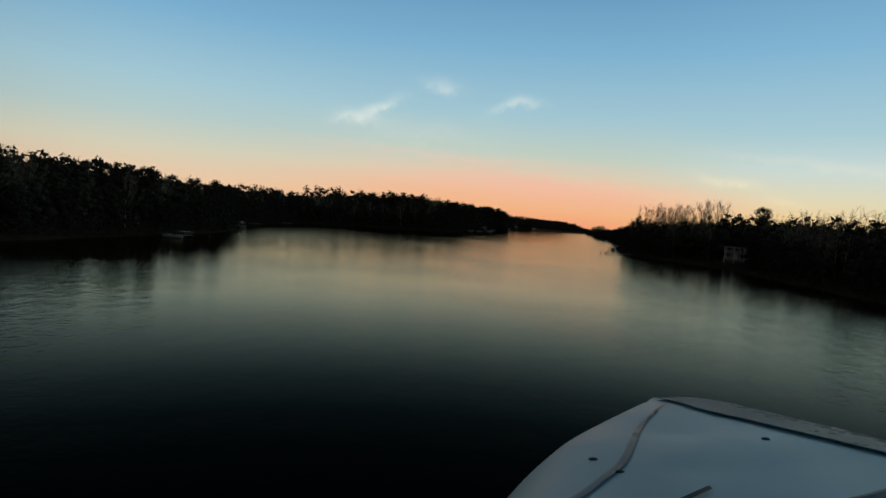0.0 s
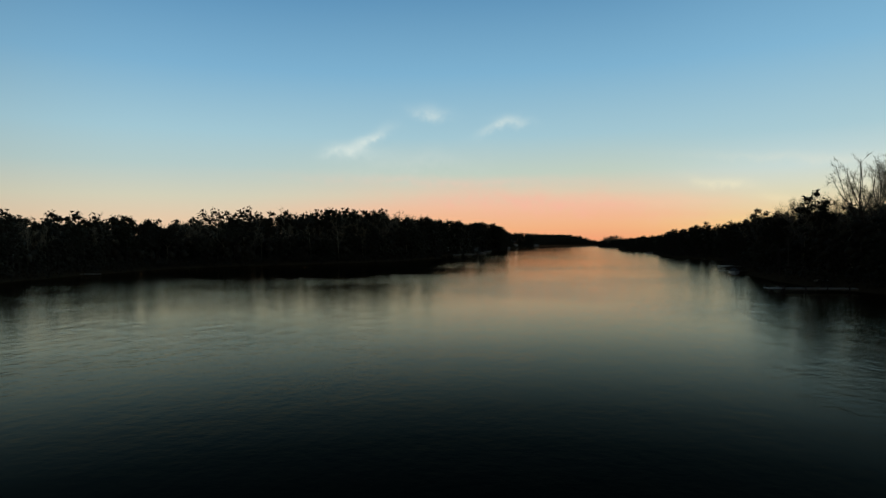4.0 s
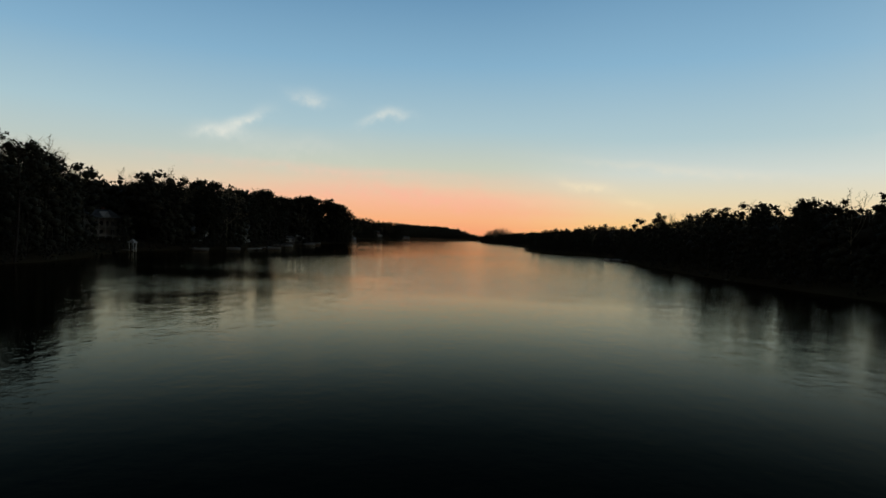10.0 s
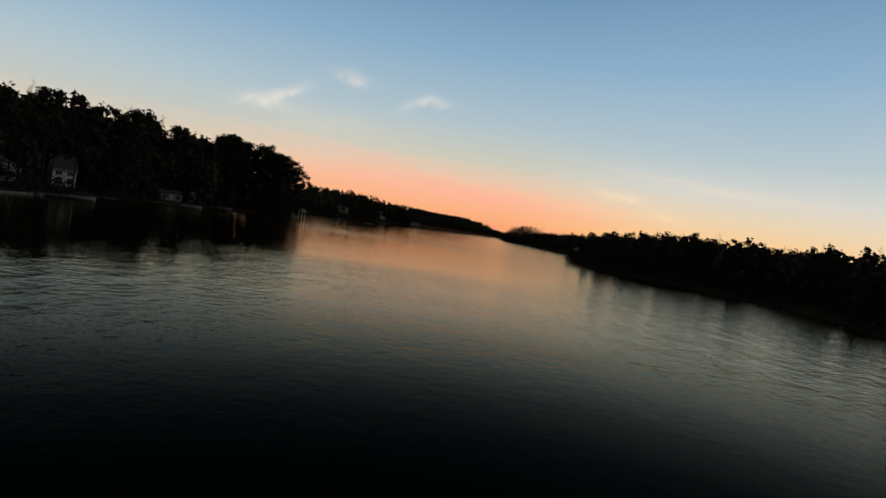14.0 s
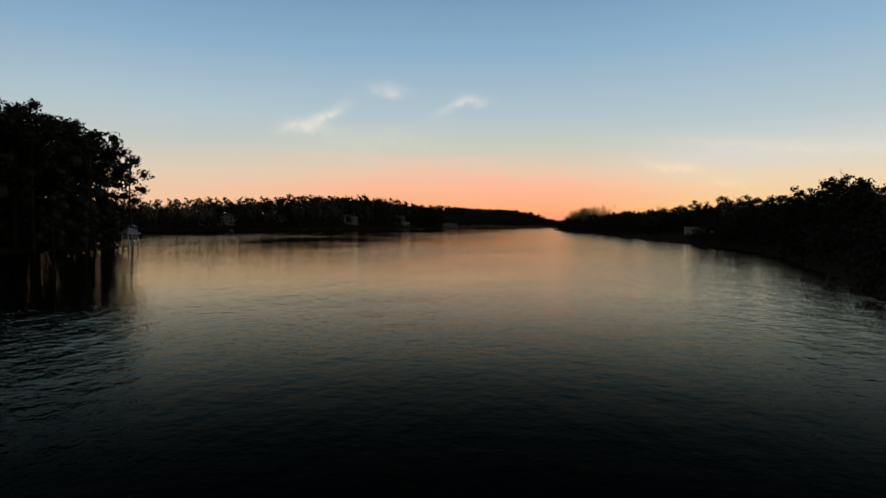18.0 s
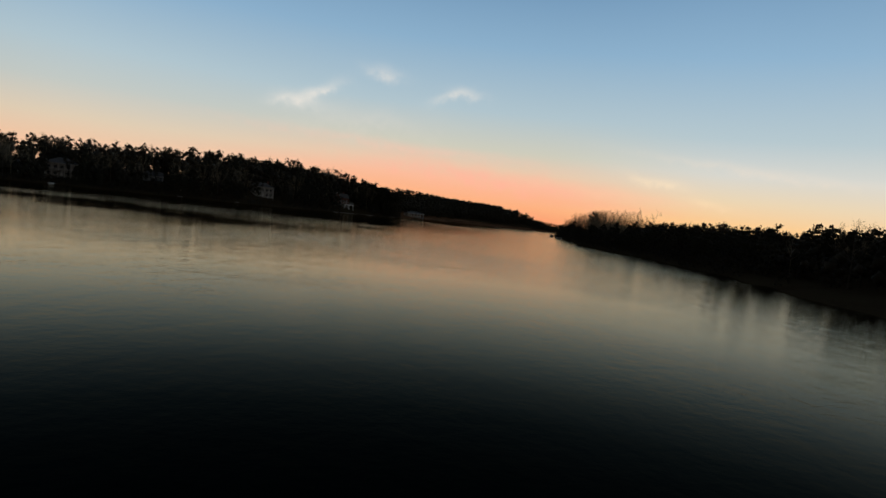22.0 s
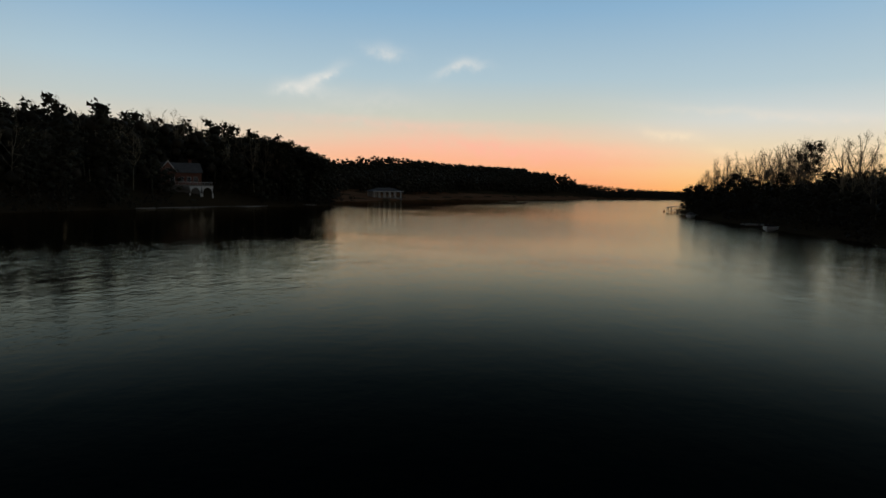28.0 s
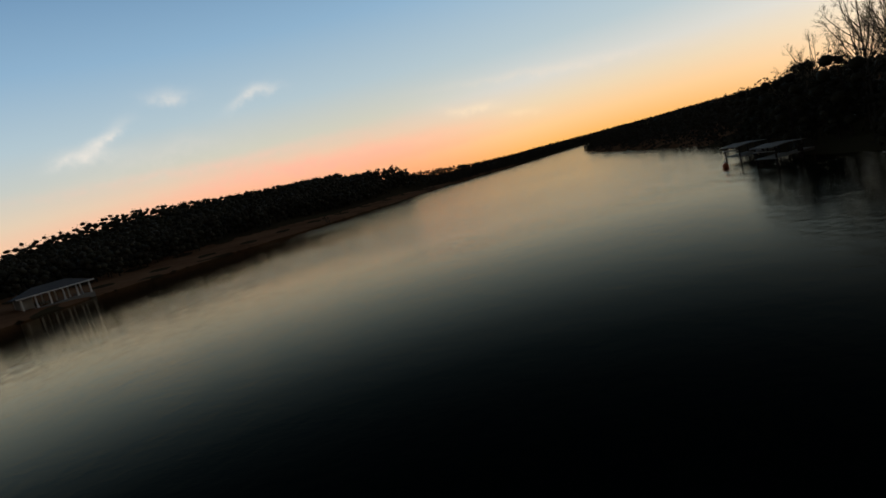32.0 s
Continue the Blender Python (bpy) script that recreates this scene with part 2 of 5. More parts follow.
breeze = n.math("ADD", lee, n.math("MULTIPLY", n.math("SUBTRACT", 0.175, lee), n.step(across.outputs[0], -40.0, 22.0)))         # the western bank shelters the water below it
n.put(sheen.inputs["Roughness"], n.math("SUBTRACT", breeze, n.math("MULTIPLY", patch, 0.02)))
n.put(sheen.inputs["Normal"], b.outputs[0])
edge = n.node("ShaderNodeFresnel")
edge.inputs["IOR"].default_value = 1.08
share = n.ramp(edge.outputs[0], [(p, (v, v, v, 1)) for p, v in (
    (0.012, 0.001), (0.026, 0.004), (0.046, 0.012), (0.072, 0.037), (0.10, 0.083), (0.165, 0.21), (0.234, 0.36), (0.333, 0.51), (0.479, 0.57), (1.0, 0.63))])
both = n.node("ShaderNodeMixShader")
n.put(both.inputs[0], share), n.put(both.inputs[1], deep.outputs[0]), n.put(both.inputs[2], sheen.outputs[0])
n.put(WATER.node_tree.nodes["Material Output"].inputs["Surface"], both.outputs[0])

GROUND = bpy.data.materials.new("leaf_litter_and_grass")
GROUND.use_nodes = True
n = Nodes(GROUND.node_tree)
g = GROUND.node_tree.nodes["Principled BSDF"]
at = n.node("ShaderNodeNewGeometry").outputs["Position"]
mixed = n.math("ADD", n.math("MULTIPLY", n.noise(at, 0.06, 4.0), 0.55), n.math("MULTIPLY", n.noise(at, 1.6, 5.0, 0.65), 0.45))
n.put(g.inputs["Base Color"], n.ramp(mixed, [(0.3, (0.030, 0.020, 0.012, 1)), (0.5, (0.060, 0.043, 0.024, 1)),
                                             (0.7, (0.050, 0.046, 0.022, 1))]))
g.inputs["Roughness"].default_value = 0.95
g.inputs["Specular IOR Level"].default_value = 0.0
b = n.node("ShaderNodeBump")
b.inputs["Strength"].default_value, b.inputs["Distance"].default_value = 0.6, 0.15
n.put(b.inputs["Height"], n.noise(at, 2.5, 6.0, 0.7))
n.put(g.inputs["Normal"], b.outputs[0])

SAND = bpy.data.materials.new("brown_sand_and_dry_grass")
SAND.use_nodes = True
n = Nodes(SAND.node_tree)
g = SAND.node_tree.nodes["Principled BSDF"]
at = n.node("ShaderNodeNewGeometry").outputs["Position"]
mixed = n.math("ADD", n.math("MULTIPLY", n.noise(at, 0.09, 4.0), 0.6), n.math("MULTIPLY", n.noise(at, 1.2, 5.0, 0.65), 0.4))
n.put(g.inputs["Base Color"], n.ramp(mixed, [(0.3, (0.11, 0.052, 0.026, 1)), (0.5, (0.18, 0.092, 0.048, 1)),
                                             (0.72, (0.25, 0.145, 0.08, 1))]))
g.inputs["Roughness"].default_value = 0.95
g.inputs["Specular IOR Level"].default_value = 0.0
b = n.node("ShaderNodeBump")
b.inputs["Strength"].default_value, b.inputs["Distance"].default_value = 0.5, 0.1
n.put(b.inputs["Height"], n.noise(at, 3.0, 6.0, 0.7))
n.put(g.inputs["Normal"], b.outputs[0])

# ---- mesh helpers ----


def tri_mesh(name, verts, faces, mat):
    me = bpy.data.meshes.new(name)
    verts, faces = np.asarray(verts, np.float32), np.asarray(faces, np.int32)
    me.vertices.add(len(verts))
    me.vertices.foreach_set("co", verts.ravel())
    me.loops.add(faces.size)
    me.loops.foreach_set("vertex_index", faces.ravel())
    me.polygons.add(len(faces))
    me.polygons.foreach_set("loop_start", np.arange(len(faces), dtype=np.int32) * faces.shape[1])
    me.update(calc_edges=True)
    me.materials.append(mat)
    return me


def child(name, me, parent, label=""):
    ob = new(name, me)
    ob.parent = parent
    return tagged(ob, label)


def part(name, bm, mat, parent, label=""):
    """Links a bmesh as one mesh object under a thing or a part."""
    me = bpy.data.meshes.new(name)
    bmesh.ops.recalc_face_normals(bm, faces=bm.faces)
    bm.to_mesh(me)
    bm.free()
    me.materials.append(mat)
    return child(name, me, parent, label)


def thing(name, m, label, category, group=""):
    ob = new(name)
    ob.empty_display_size = 0.3
    ob.matrix_world = m
    return tagged(ob, label, category, group)


def box(bm, x0, x1, y0, y1, z0, z1, bevel=0.0):
    r = bmesh.ops.create_cube(bm, size=1.0, matrix=Matrix.LocRotScale(((x0 + x1) / 2, (y0 + y1) / 2, (z0 + z1) / 2), None, (x1 - x0, y1 - y0, z1 - z0)))
    if bevel:
        edges = list({e for v in r["verts"] for e in v.link_edges})
        bmesh.ops.bevel(bm, geom=edges, offset=bevel, segments=2, affect="EDGES", profile=0.6)
    return bm


def new_box(*dims, bevel=0.0):
    return box(bmesh.new(), *dims, bevel=bevel)


def prism(profile, y0, y1):
    """A bmesh of the x-z profile drawn out from y0 to y1."""
    bm = bmesh.new()
    a = [bm.verts.new((x, y0, z)) for x, z in profile]
    b = [bm.verts.new((x, y1, z)) for x, z in profile]
    bm.faces.new(a)
    bm.faces.new(b[::-1])
    for i in range(len(a)):
        j = (i + 1) % len(a)
        bm.faces.new((a[i], b[i], b[j], a[j]))
    return bm


def tube(path, radii, sides=6):
    """Vertices and triangles of a tapered tube along a path."""
    path = np.asarray(path, float)
    V, F = [], []
    for i, p in enumerate(path):
        d = path[min(i + 1, len(path) - 1)] - path[max(i - 1, 0)]
        d = d / (np.linalg.norm(d) + 1e-9)
        a = np.cross(d, (0.3, 0.9, 0.31))
        a /= np.linalg.norm(a) + 1e-9
        b = np.cross(d, a)
        for k in range(sides):
            t = 2 * np.pi * k / sides
            V.append(p + radii[i] * (np.cos(t) * a + np.sin(t) * b))
    for i in range(len(path) - 1):
        for k in range(sides):
            p, q = i * sides + k, i * sides + (k + 1) % sides
            F += [(p, q, q + sides), (p, q + sides, p + sides)]
    return np.array(V), np.array(F)


def join(pieces):
    V, F, n = [], [], 0
    for v, f in pieces:
        V.append(v)
        F.append(np.asarray(f) + n)
        n += len(v)
    return np.concatenate(V), np.concatenate(F)


# ---- the lie of the land ----
LEFT = [(-75, -260), (-80, 0), (-88, 90), (-97, 170), (-124, 212), (-142, 263), (-152, 320), (-150, 358), (-120, 386),
        (-94, 412), (-85, 445), (-78, 470), (-86, 495), (-97, 528), (-86, 558), (-77, 580), (-80, 604), (-90, 648),
        (-95, 700), (-87, 735), (-71, 755), (-82, 770), (-125, 792), (-200, 832), (-245, 900), (-238, 980), (-205, 1025),
        (-160, 1058), (-124, 1084), (-111, 1108), (-103, 1135), (-90, 1163), (-74, 1187), (-66, 1203), (-76, 1217), (-88, 1236), (-84, 1252),
        (-73, 1272), (-64, 1306), (-49, 1332), (-30, 1353), (-6, 1377), (36, 1438), (85, 1482), (128, 1524), (190, 1590), (260, 1650)]
RIGHT = [(275, 1640), (172, 1530), (120, 1445), (97, 1390), (82, 1340), (70, 1294), (61, 1256), (52, 1228), (42, 1211),
         (37, 1196), (34, 1165), (34, 1120), (35, 1095), (32, 1040), (37, 1000), (44, 970), (46, 920), (44, 870), (43, 830), (47, 800),
         (50, 775), (44, 740), (34, 705), (27, 680), (29, 648), (44, 622), (49, 595), (42, 565), (38, 545), (33, 500), (33, 450),
         (40, 410), (42, 385), (30, 340), (24, 310), (22, 280), (24, 248), (36, 225), (47, 190), (50, 150), (54, 100),
         (56, 0), (60, -260)]
SHORE = np.array(LEFT + RIGHT, float)


def rounded(points, times=2):
    """Corner cutting, so that the shoreline has no sharp bends."""
    for _ in range(times):
        nxt = np.roll(points, -1, axis=0)
        points = np.stack([0.75 * points + 0.25 * nxt, 0.25 * points + 0.75 * nxt], 1).reshape(-1, 2)
    return points


SHORE = rounded(SHORE)


def inland(x, y):
    """Metres from the shoreline: above 0 on land, below 0 on the lake."""
    p = np.stack([np.ravel(x), np.ravel(y)], 1).astype(float)
    a, b = SHORE, np.roll(SHORE, -1, axis=0)
    best, inside = np.full(len(p), 1e9), np.zeros(len(p), bool)
    for (ax, ay), (bx, by) in zip(a, b):
        dx, dy = bx - ax, by - ay
        t = np.clip(((p[:, 0] - ax) * dx + (p[:, 1] - ay) * dy) / (dx * dx + dy * dy + 1e-9), 0, 1)
        best = np.minimum(best, (p[:, 0] - ax - t * dx) ** 2 + (p[:, 1] - ay - t * dy) ** 2)
        if ay != by:
            cross = (ay > p[:, 1]) != (by > p[:, 1])
            inside ^= cross & (p[:, 0] < ax + (p[:, 1] - ay) / (by - ay) * dx)
    d = np.sqrt(best)
    d += 1.2 * np.sin(p[:, 0] * 0.21 + 1.3) * np.sin(p[:, 1] * 0.17) * np.exp(-d / 12)
    return np.where(inside, -d, d).reshape(np.shape(x))


def smooth(v, lo, hi):
    t = np.clip((v - lo) / (hi - lo), 0, 1)
    return t * t * (3 - 2 * t)


def height(x, y, d=None):
    """Height of the ground, the lake's surface being 0."""
    x, y = np.asarray(x, float), np.asarray(y, float)
    d = inland(x, y) if d is None else d
    z = np.where(d > 0, np.minimum(d * 0.28, 0.7) + 0.055 * np.clip(d - 3, 0, 45), np.maximum(d * 0.35, -3.0))
    z = z + np.where(d > 0, 0.24 * np.clip(d - 3, 0, 22) * smooth(y, 1050, 1100) * (1 - smooth(y, 1235, 1250)) * (x < 0), 0)
    z = z + np.where(d > 0, 0.05 * np.clip(d - 1, 0, 50) * smooth(y, 1250, 1290) * (x < 30), 0)
    hill = 3.0 * smooth(d, 20, 110) * smooth(y, 930, 1080) * (x < 0) + 6.0 * smooth(d, 40, 160) * smooth(y, 1330, 1500) * (x < 60)
    hill = hill + 1.5 * smooth(d, 25, 120) * (y < 930)
    roll = 0.5 * np.sin(x * 0.045 + 0.7) * np.cos(y * 0.038) * smooth(d, 4, 30)
    hill = hill + 6.5 * np.exp(-((x + 150) / 70) ** 2 - ((y - 1515) / 70) ** 2)
    hill = hill + 4.0 * smooth(d, 8, 60) * smooth(y, 1420, 1520) * (1 - smooth(x, 40, 110))
    far = 6.0 * smooth(d, 300, 1500) * (1 - 0.8 * smooth(x, 60, 160))
    return z + np.where(d > 0, hill + roll + far, 0)


def axis(lo, hi, step, far):
    core = np.arange(lo, hi + 0.1, step)
    out = np.geomspace(step * 2, far, 22)
    return np.concatenate([lo - out[::-1], core, hi + out])


gx, gy = axis(-340, 400, 5.0, 2600), axis(-80, 1720, 5.0, 2600)
X, Y = np.meshgrid(gx, gy)
Z = height(X, Y)
idx = np.arange(X.size).reshape(X.shape)
quads = np.stack([idx[:-1, :-1], idx[:-1, 1:], idx[1:, 1:], idx[1:, :-1]], -1).reshape(-1, 4)
ground = tagged(new("ground", tri_mesh("ground", np.stack([X, Y, Z], -1).reshape(-1, 3), quads, GROUND)),
                "wooded lake shore ground of leaf litter and dry grass", "ground", kind="structure")
ground.data.polygons.foreach_set("use_smooth", np.ones(len(quads), bool))
wx, wy = np.linspace(-420, 520, 24), np.linspace(-400, 1800, 56)
X, Y = np.meshgrid(wx, wy)
idx = np.arange(X.size).reshape(X.shape)
quads = np.stack([idx[:-1, :-1], idx[:-1, 1:], idx[1:, 1:], idx[1:, :-1]], -1).reshape(-1, 4)
water = tagged(new("water", tri_mesh("water", np.stack([X, Y, 0 * X], -1).reshape(-1, 3), quads, WATER)),
               "calm dark lake water mirroring the dusk sky", "water", kind="structure")


def ground_at(x, y):
    return float(height(np.array([x]), np.array([y]))[0])

# ---- trees ----


def tufts(rng, centre, radius, count, size, flat=0.75, shell=0.45):
    """A loose clump of leaf-sized triangles."""
    p = rng.normal(size=(count, 3))
    p *= (radius * rng.random((count, 1)) ** shell) / (np.linalg.norm(p, axis=1, keepdims=True) + 1e-9)
    p[:, 2] *= flat
    u, v = rng.normal(size=(count, 3)), rng.normal(size=(count, 3))
    u /= np.linalg.norm(u, axis=1, keepdims=True)
    v -= (u * v).sum(1, keepdims=True) * u
    v /= np.linalg.norm(v, axis=1, keepdims=True)
    s = size * rng.uniform(0.6, 1.3, (count, 1))
    c = np.asarray(centre) + p
    V = np.stack([c - s * u - 0.45 * s * v, c + s * u - 0.3 * s * v, c + 0.75 * s * v], 1).reshape(-1, 3)
    return V, np.arange(3 * count).reshape(-1, 3)


ball = bmesh.new()
bmesh.ops.create_icosphere(ball, subdivisions=1, radius=1.0)
ICO = np.array([v.co[:] for v in ball.verts]), np.array([[v.index for v in f.verts] for f in ball.faces])
ball.free()
OCTA = (np.array([(1, 0, 0), (-1, 0, 0), (0, 1, 0), (0, -1, 0), (0, 0, 1), (0, 0, -1)], float),
        np.array([(0, 2, 4), (2, 1, 4), (1, 3, 4), (3, 0, 4), (2, 0, 5), (1, 2, 5), (3, 1, 5), (0, 3, 5)]))


def clump(rng, centre, radius, leaves, size, flat=0.8, heart_size=1.0, core=ICO):
    """Close foliage: a lumpy shaded heart with loose leaves all round it."""
    V = core[0] * rng.uniform(0.75, 1.05, (len(core[0]), 1)) * radius * heart_size
    V = V @ np.array(Euler(rng.uniform(0, 6.28, 3)).to_matrix()).T
    V[:, 2] *= flat
    heart = (V + np.asarray(centre), core[1])
    return join([heart, tufts(rng, centre, radius * 1.08, leaves, size, flat, 0.22)]) if leaves else heart


def crown_places(rng, count, low, spread, lump):
    """Centres and sizes of the rounded masses of which a pine's crown is made, from its foot to its top."""
    turn = rng.uniform(0, 6.28)
    for i in range(count):
        t = (i + 0.5) / count
        turn += 2.4 + rng.normal(0, 0.35)
        r = lump * rng.uniform(0.78, 1.2) * (1.0 if t < 0.75 else 0.85)
        top = 0.985 - 0.8 * r
        reach = spread * (0.55 + 0.45 * min(t / 0.35, 1)) * math.sqrt(max(1 - (max(t - 0.5, 0) / 0.56) ** 2, 0.02)) * rng.uniform(0.55, 1.05)
        z = low + (top - low) * t ** 0.85 + rng.normal(0, 0.012)
        yield np.array([math.cos(turn) * reach, math.sin(turn) * reach, min(z, top)]), r


def pine_shape(seed, low=0.5, count=12, leaves=76, size=0.0142, spread=0.14, lump=0.072):
    """A tall pine, one unit high: a leaning bare trunk, short limbs and a crown of rounded needle masses with gaps between."""
    rng = np.random.default_rng(seed)
    bend = rng.normal(0, 0.015, 2)
    zs = np.linspace(-0.02, 0.93, 7)
    path = np.stack([bend[0] * np.sin(zs * 3), bend[1] * np.sin(zs * 2.4), zs], 1)
    wood = [tube(path, np.interp(zs, [0, 1], [0.012, 0.003]), 6)]
    crown = []
    for centre, r in crown_places(rng, count, low, spread, lump):
        zf = max(centre[2] - 0.5 * math.hypot(centre[0], centre[1]) - 0.03, 0.2)
        foot = np.array([np.interp(zf, zs, path[:, 0]), np.interp(zf, zs, path[:, 1]), zf])
        wood.append(tube([foot, (foot + centre) / 2 - np.array([0, 0, 0.006]), centre], [0.0042, 0.003, 0.0014], 3))
        crown.append(clump(rng, centre, r, leaves, size, 0.78, 0.6))
        for _ in range(2):                                       # small tufts that stand off the mass
            off = rng.normal(size=3)
            off *= r * rng.uniform(0.9, 1.25) / np.linalg.norm(off)
            crown.append(tufts(rng, centre + off * (1, 1, 0.7), r * 0.35, 9, size, 0.8))
    for k in range(4):                                           # dead stubs below the crown
        z, a = rng.uniform(0.25, low), rng.uniform(0, 6.28)
        foot = np.array([0, 0, z])
        wood.append(tube([foot, foot + 0.06 * np.array([np.cos(a), np.sin(a), 0.2])], [0.003, 0.001], 3))
    return join(wood), join(crown)


def plain_pine(seed, low, count, leaves, size, spread, lump, core=ICO):
    """A pine that stands in the depth of the woods, one unit high: trunk and crown in one."""
    rng = np.random.default_rng(seed)
    pieces = [tube([(0, 0, -0.02), (0.01, 0, 0.5), (0, 0.01, 0.9)], [0.012, 0.008, 0.003], 3)]
    pieces += [clump(rng, centre, r, leaves, size, 0.8, 0.66, core) for centre, r in crown_places(rng, count, low, spread, lump)]
    return join(pieces)


def broad_shape(seed, count=15, leaves=66, size=0.0165, sides=6, lump=0.115):
    """A dense evergreen, one unit high, leafy almost to the ground."""
    rng = np.random.default_rng(seed)
    zs = np.linspace(-0.02, 0.8, 5)
    path = np.stack([0.02 * np.sin(zs * 4), 0.015 * np.cos(zs * 3), zs], 1)
    wood, crown = [tube(path, np.interp(zs, [0, 0.8], [0.02, 0.004]), sides)], []
    turn = rng.uniform(0, 6.28)
    for i in range(count):
        t = (i + 0.5) / count
        r = lump * rng.uniform(0.75, 1.2)
        wide = 0.25 * math.sin(math.pi * min(0.18 + 0.74 * t, 1)) ** 0.7
        turn += 2.4 + rng.normal(0, 0.3)
        reach = wide * rng.uniform(0.45, 1.0)
        tip = np.array([math.cos(turn) * reach, math.sin(turn) * reach, 0.12 + (0.98 - 0.9 * r - 0.12) * t])
        if sides > 4:
            wood.append(tube([(0, 0, max(tip[2] - 0.1, 0.05)), tip], [0.006, 0.001], 3))
        crown.append(clump(rng, tip, r, leaves, size, 0.9, 0.66))
    return join(wood), join(crown)


def twig_spray(rng, foot, tip, count, length, half):
    """Thin twigs that fan out along a branch, more of them towards its end."""
    way = (tip - foot) / (np.linalg.norm(tip - foot) + 1e-9)
    d = way * 0.7 + rng.normal(0, 0.55, (count, 3)) + np.array([0, 0, 0.15])
    d /= np.linalg.norm(d, axis=1, keepdims=True)
    s = foot + (tip - foot) * rng.uniform(0.2, 1.0, (count, 1)) ** 0.7
    w = np.cross(d, rng.normal(size=(count, 3)))
    w *= half / (np.linalg.norm(w, axis=1, keepdims=True) + 1e-9)
    e = length * rng.uniform(0.5, 1.2, (count, 1))
    return np.stack([s - w, s + w, s + d * e], 1).reshape(-1, 3), np.arange(3 * count).reshape(-1, 3)


def bare_shape(seed, fine=True):
    """A leafless hardwood, one unit high: a forked trunk whose limbs end in rounded sprays of twigs with gaps between."""
    rng = np.random.default_rng(seed)
    wood, twigs = [], []
    lean = rng.normal(0, 0.03, 2)
    fork = np.array([lean[0] * 0.4, lean[1] * 0.4, 0.34])
    crest = np.array([lean[0], lean[1], 0.86])
    wood.append(tube([(0, 0, -0.02), fork, (fork + crest) / 2 + np.append(rng.normal(0, 0.012, 2), 0), crest],
                     [0.0105, 0.008, 0.0045, 0.0014], 5 if fine else 3))
    turn = rng.uniform(0, 6.28)
    sprays = 13 if fine else 6
    for i in range(sprays):
        t = (i + 0.5) / sprays
        turn += 2.4 + rng.normal(0, 0.4)
        r = rng.uniform(0.066, 0.1) * (1.0 if fine else 1.3)
        reach = (0.235 if fine else 0.21) * math.sqrt(max(1 - ((t - 0.42) / 0.62) ** 2, 0.03)) * rng.uniform(0.6, 1.1)
        heart = np.array([math.cos(turn) * reach + lean[0], math.sin(turn) * reach + lean[1], 0.50 + 0.42 * t])
        foot = fork + (crest - fork) * rng.uniform(0.0, 0.55) * t
        elbow = foot + (heart - foot) * 0.5 + np.array([heart[0] - foot[0], heart[1] - foot[1], 0]) * 0.14 + rng.normal(0, 0.01, 3)
        wood.append(tube([foot, elbow, heart], [0.0048, 0.0034, 0.0018], 4 if fine else 3))
        for _ in range(7 if fine else 4):
            way = rng.normal(size=3) + np.array([0, 0, 0.45])
            tip = heart + way / np.linalg.norm(way) * r * rng.uniform(0.6, 1.0)
            start = elbow + (heart - elbow) * rng.uniform(0.3, 1.0)
            wood.append(tube([start, tip], [0.0011, 0.0004] if fine else [0.0014, 0.0005], 3))
            twigs.append(twig_spray(rng, start, tip, 17 if fine else 11, 0.046 if fine else 0.065, 0.0007 if fine else 0.0013))
    return join(wood), join(twigs)


def tree_kind(name, shapes, wood_mat, leaf_mat, label, category):
    """One ready tree for each shape, to be copied."""
    made = []
    for (wood, crown) in shapes:
        root = thing(name, Matrix.Identity(4), label, category)
        child("trunk", tri_mesh("trunk", *wood, wood_mat), root)
        child("crown", tri_mesh("crown", *crown, leaf_mat), root)
        made.append(root)
    return made


PINE_SHAPES = [pine_shape(10 + k, low=0.44 + 0.06 * (k % 4), count=10 + k % 4, spread=0.125 + 0.015 * (k % 3)) for k in range(8)]
BROAD_SHAPES = [broad_shape(30 + k) for k in range(4)]
BARE_SHAPES = [bare_shape(50 + k) for k in range(5)]
MID_PINES = [plain_pine(70 + k, 0.34, 11, 25, 0.021, 0.14, 0.085) for k in range(5)]
LOW_PINES = [plain_pine(80 + k, 0.32, 9, 16, 0.031, 0.12, 0.105) for k in range(5)]
FAR_PINES = [plain_pine(120 + k, 0.28, 7, 12, 0.042, 0.105, 0.12, OCTA) for k in range(5)]
LOW_BROAD = [join(broad_shape(90 + k, count=6, leaves=11, size=0.028, sides=3, lump=0.16)) for k in range(4)]
MID_BROAD = [join(broad_shape(95 + k, count=10, leaves=20, size=0.024, sides=3, lump=0.13)) for k in range(4)]
LOW_BARE = [join(bare_shape(100 + k, fine=False)) for k in range(4)]

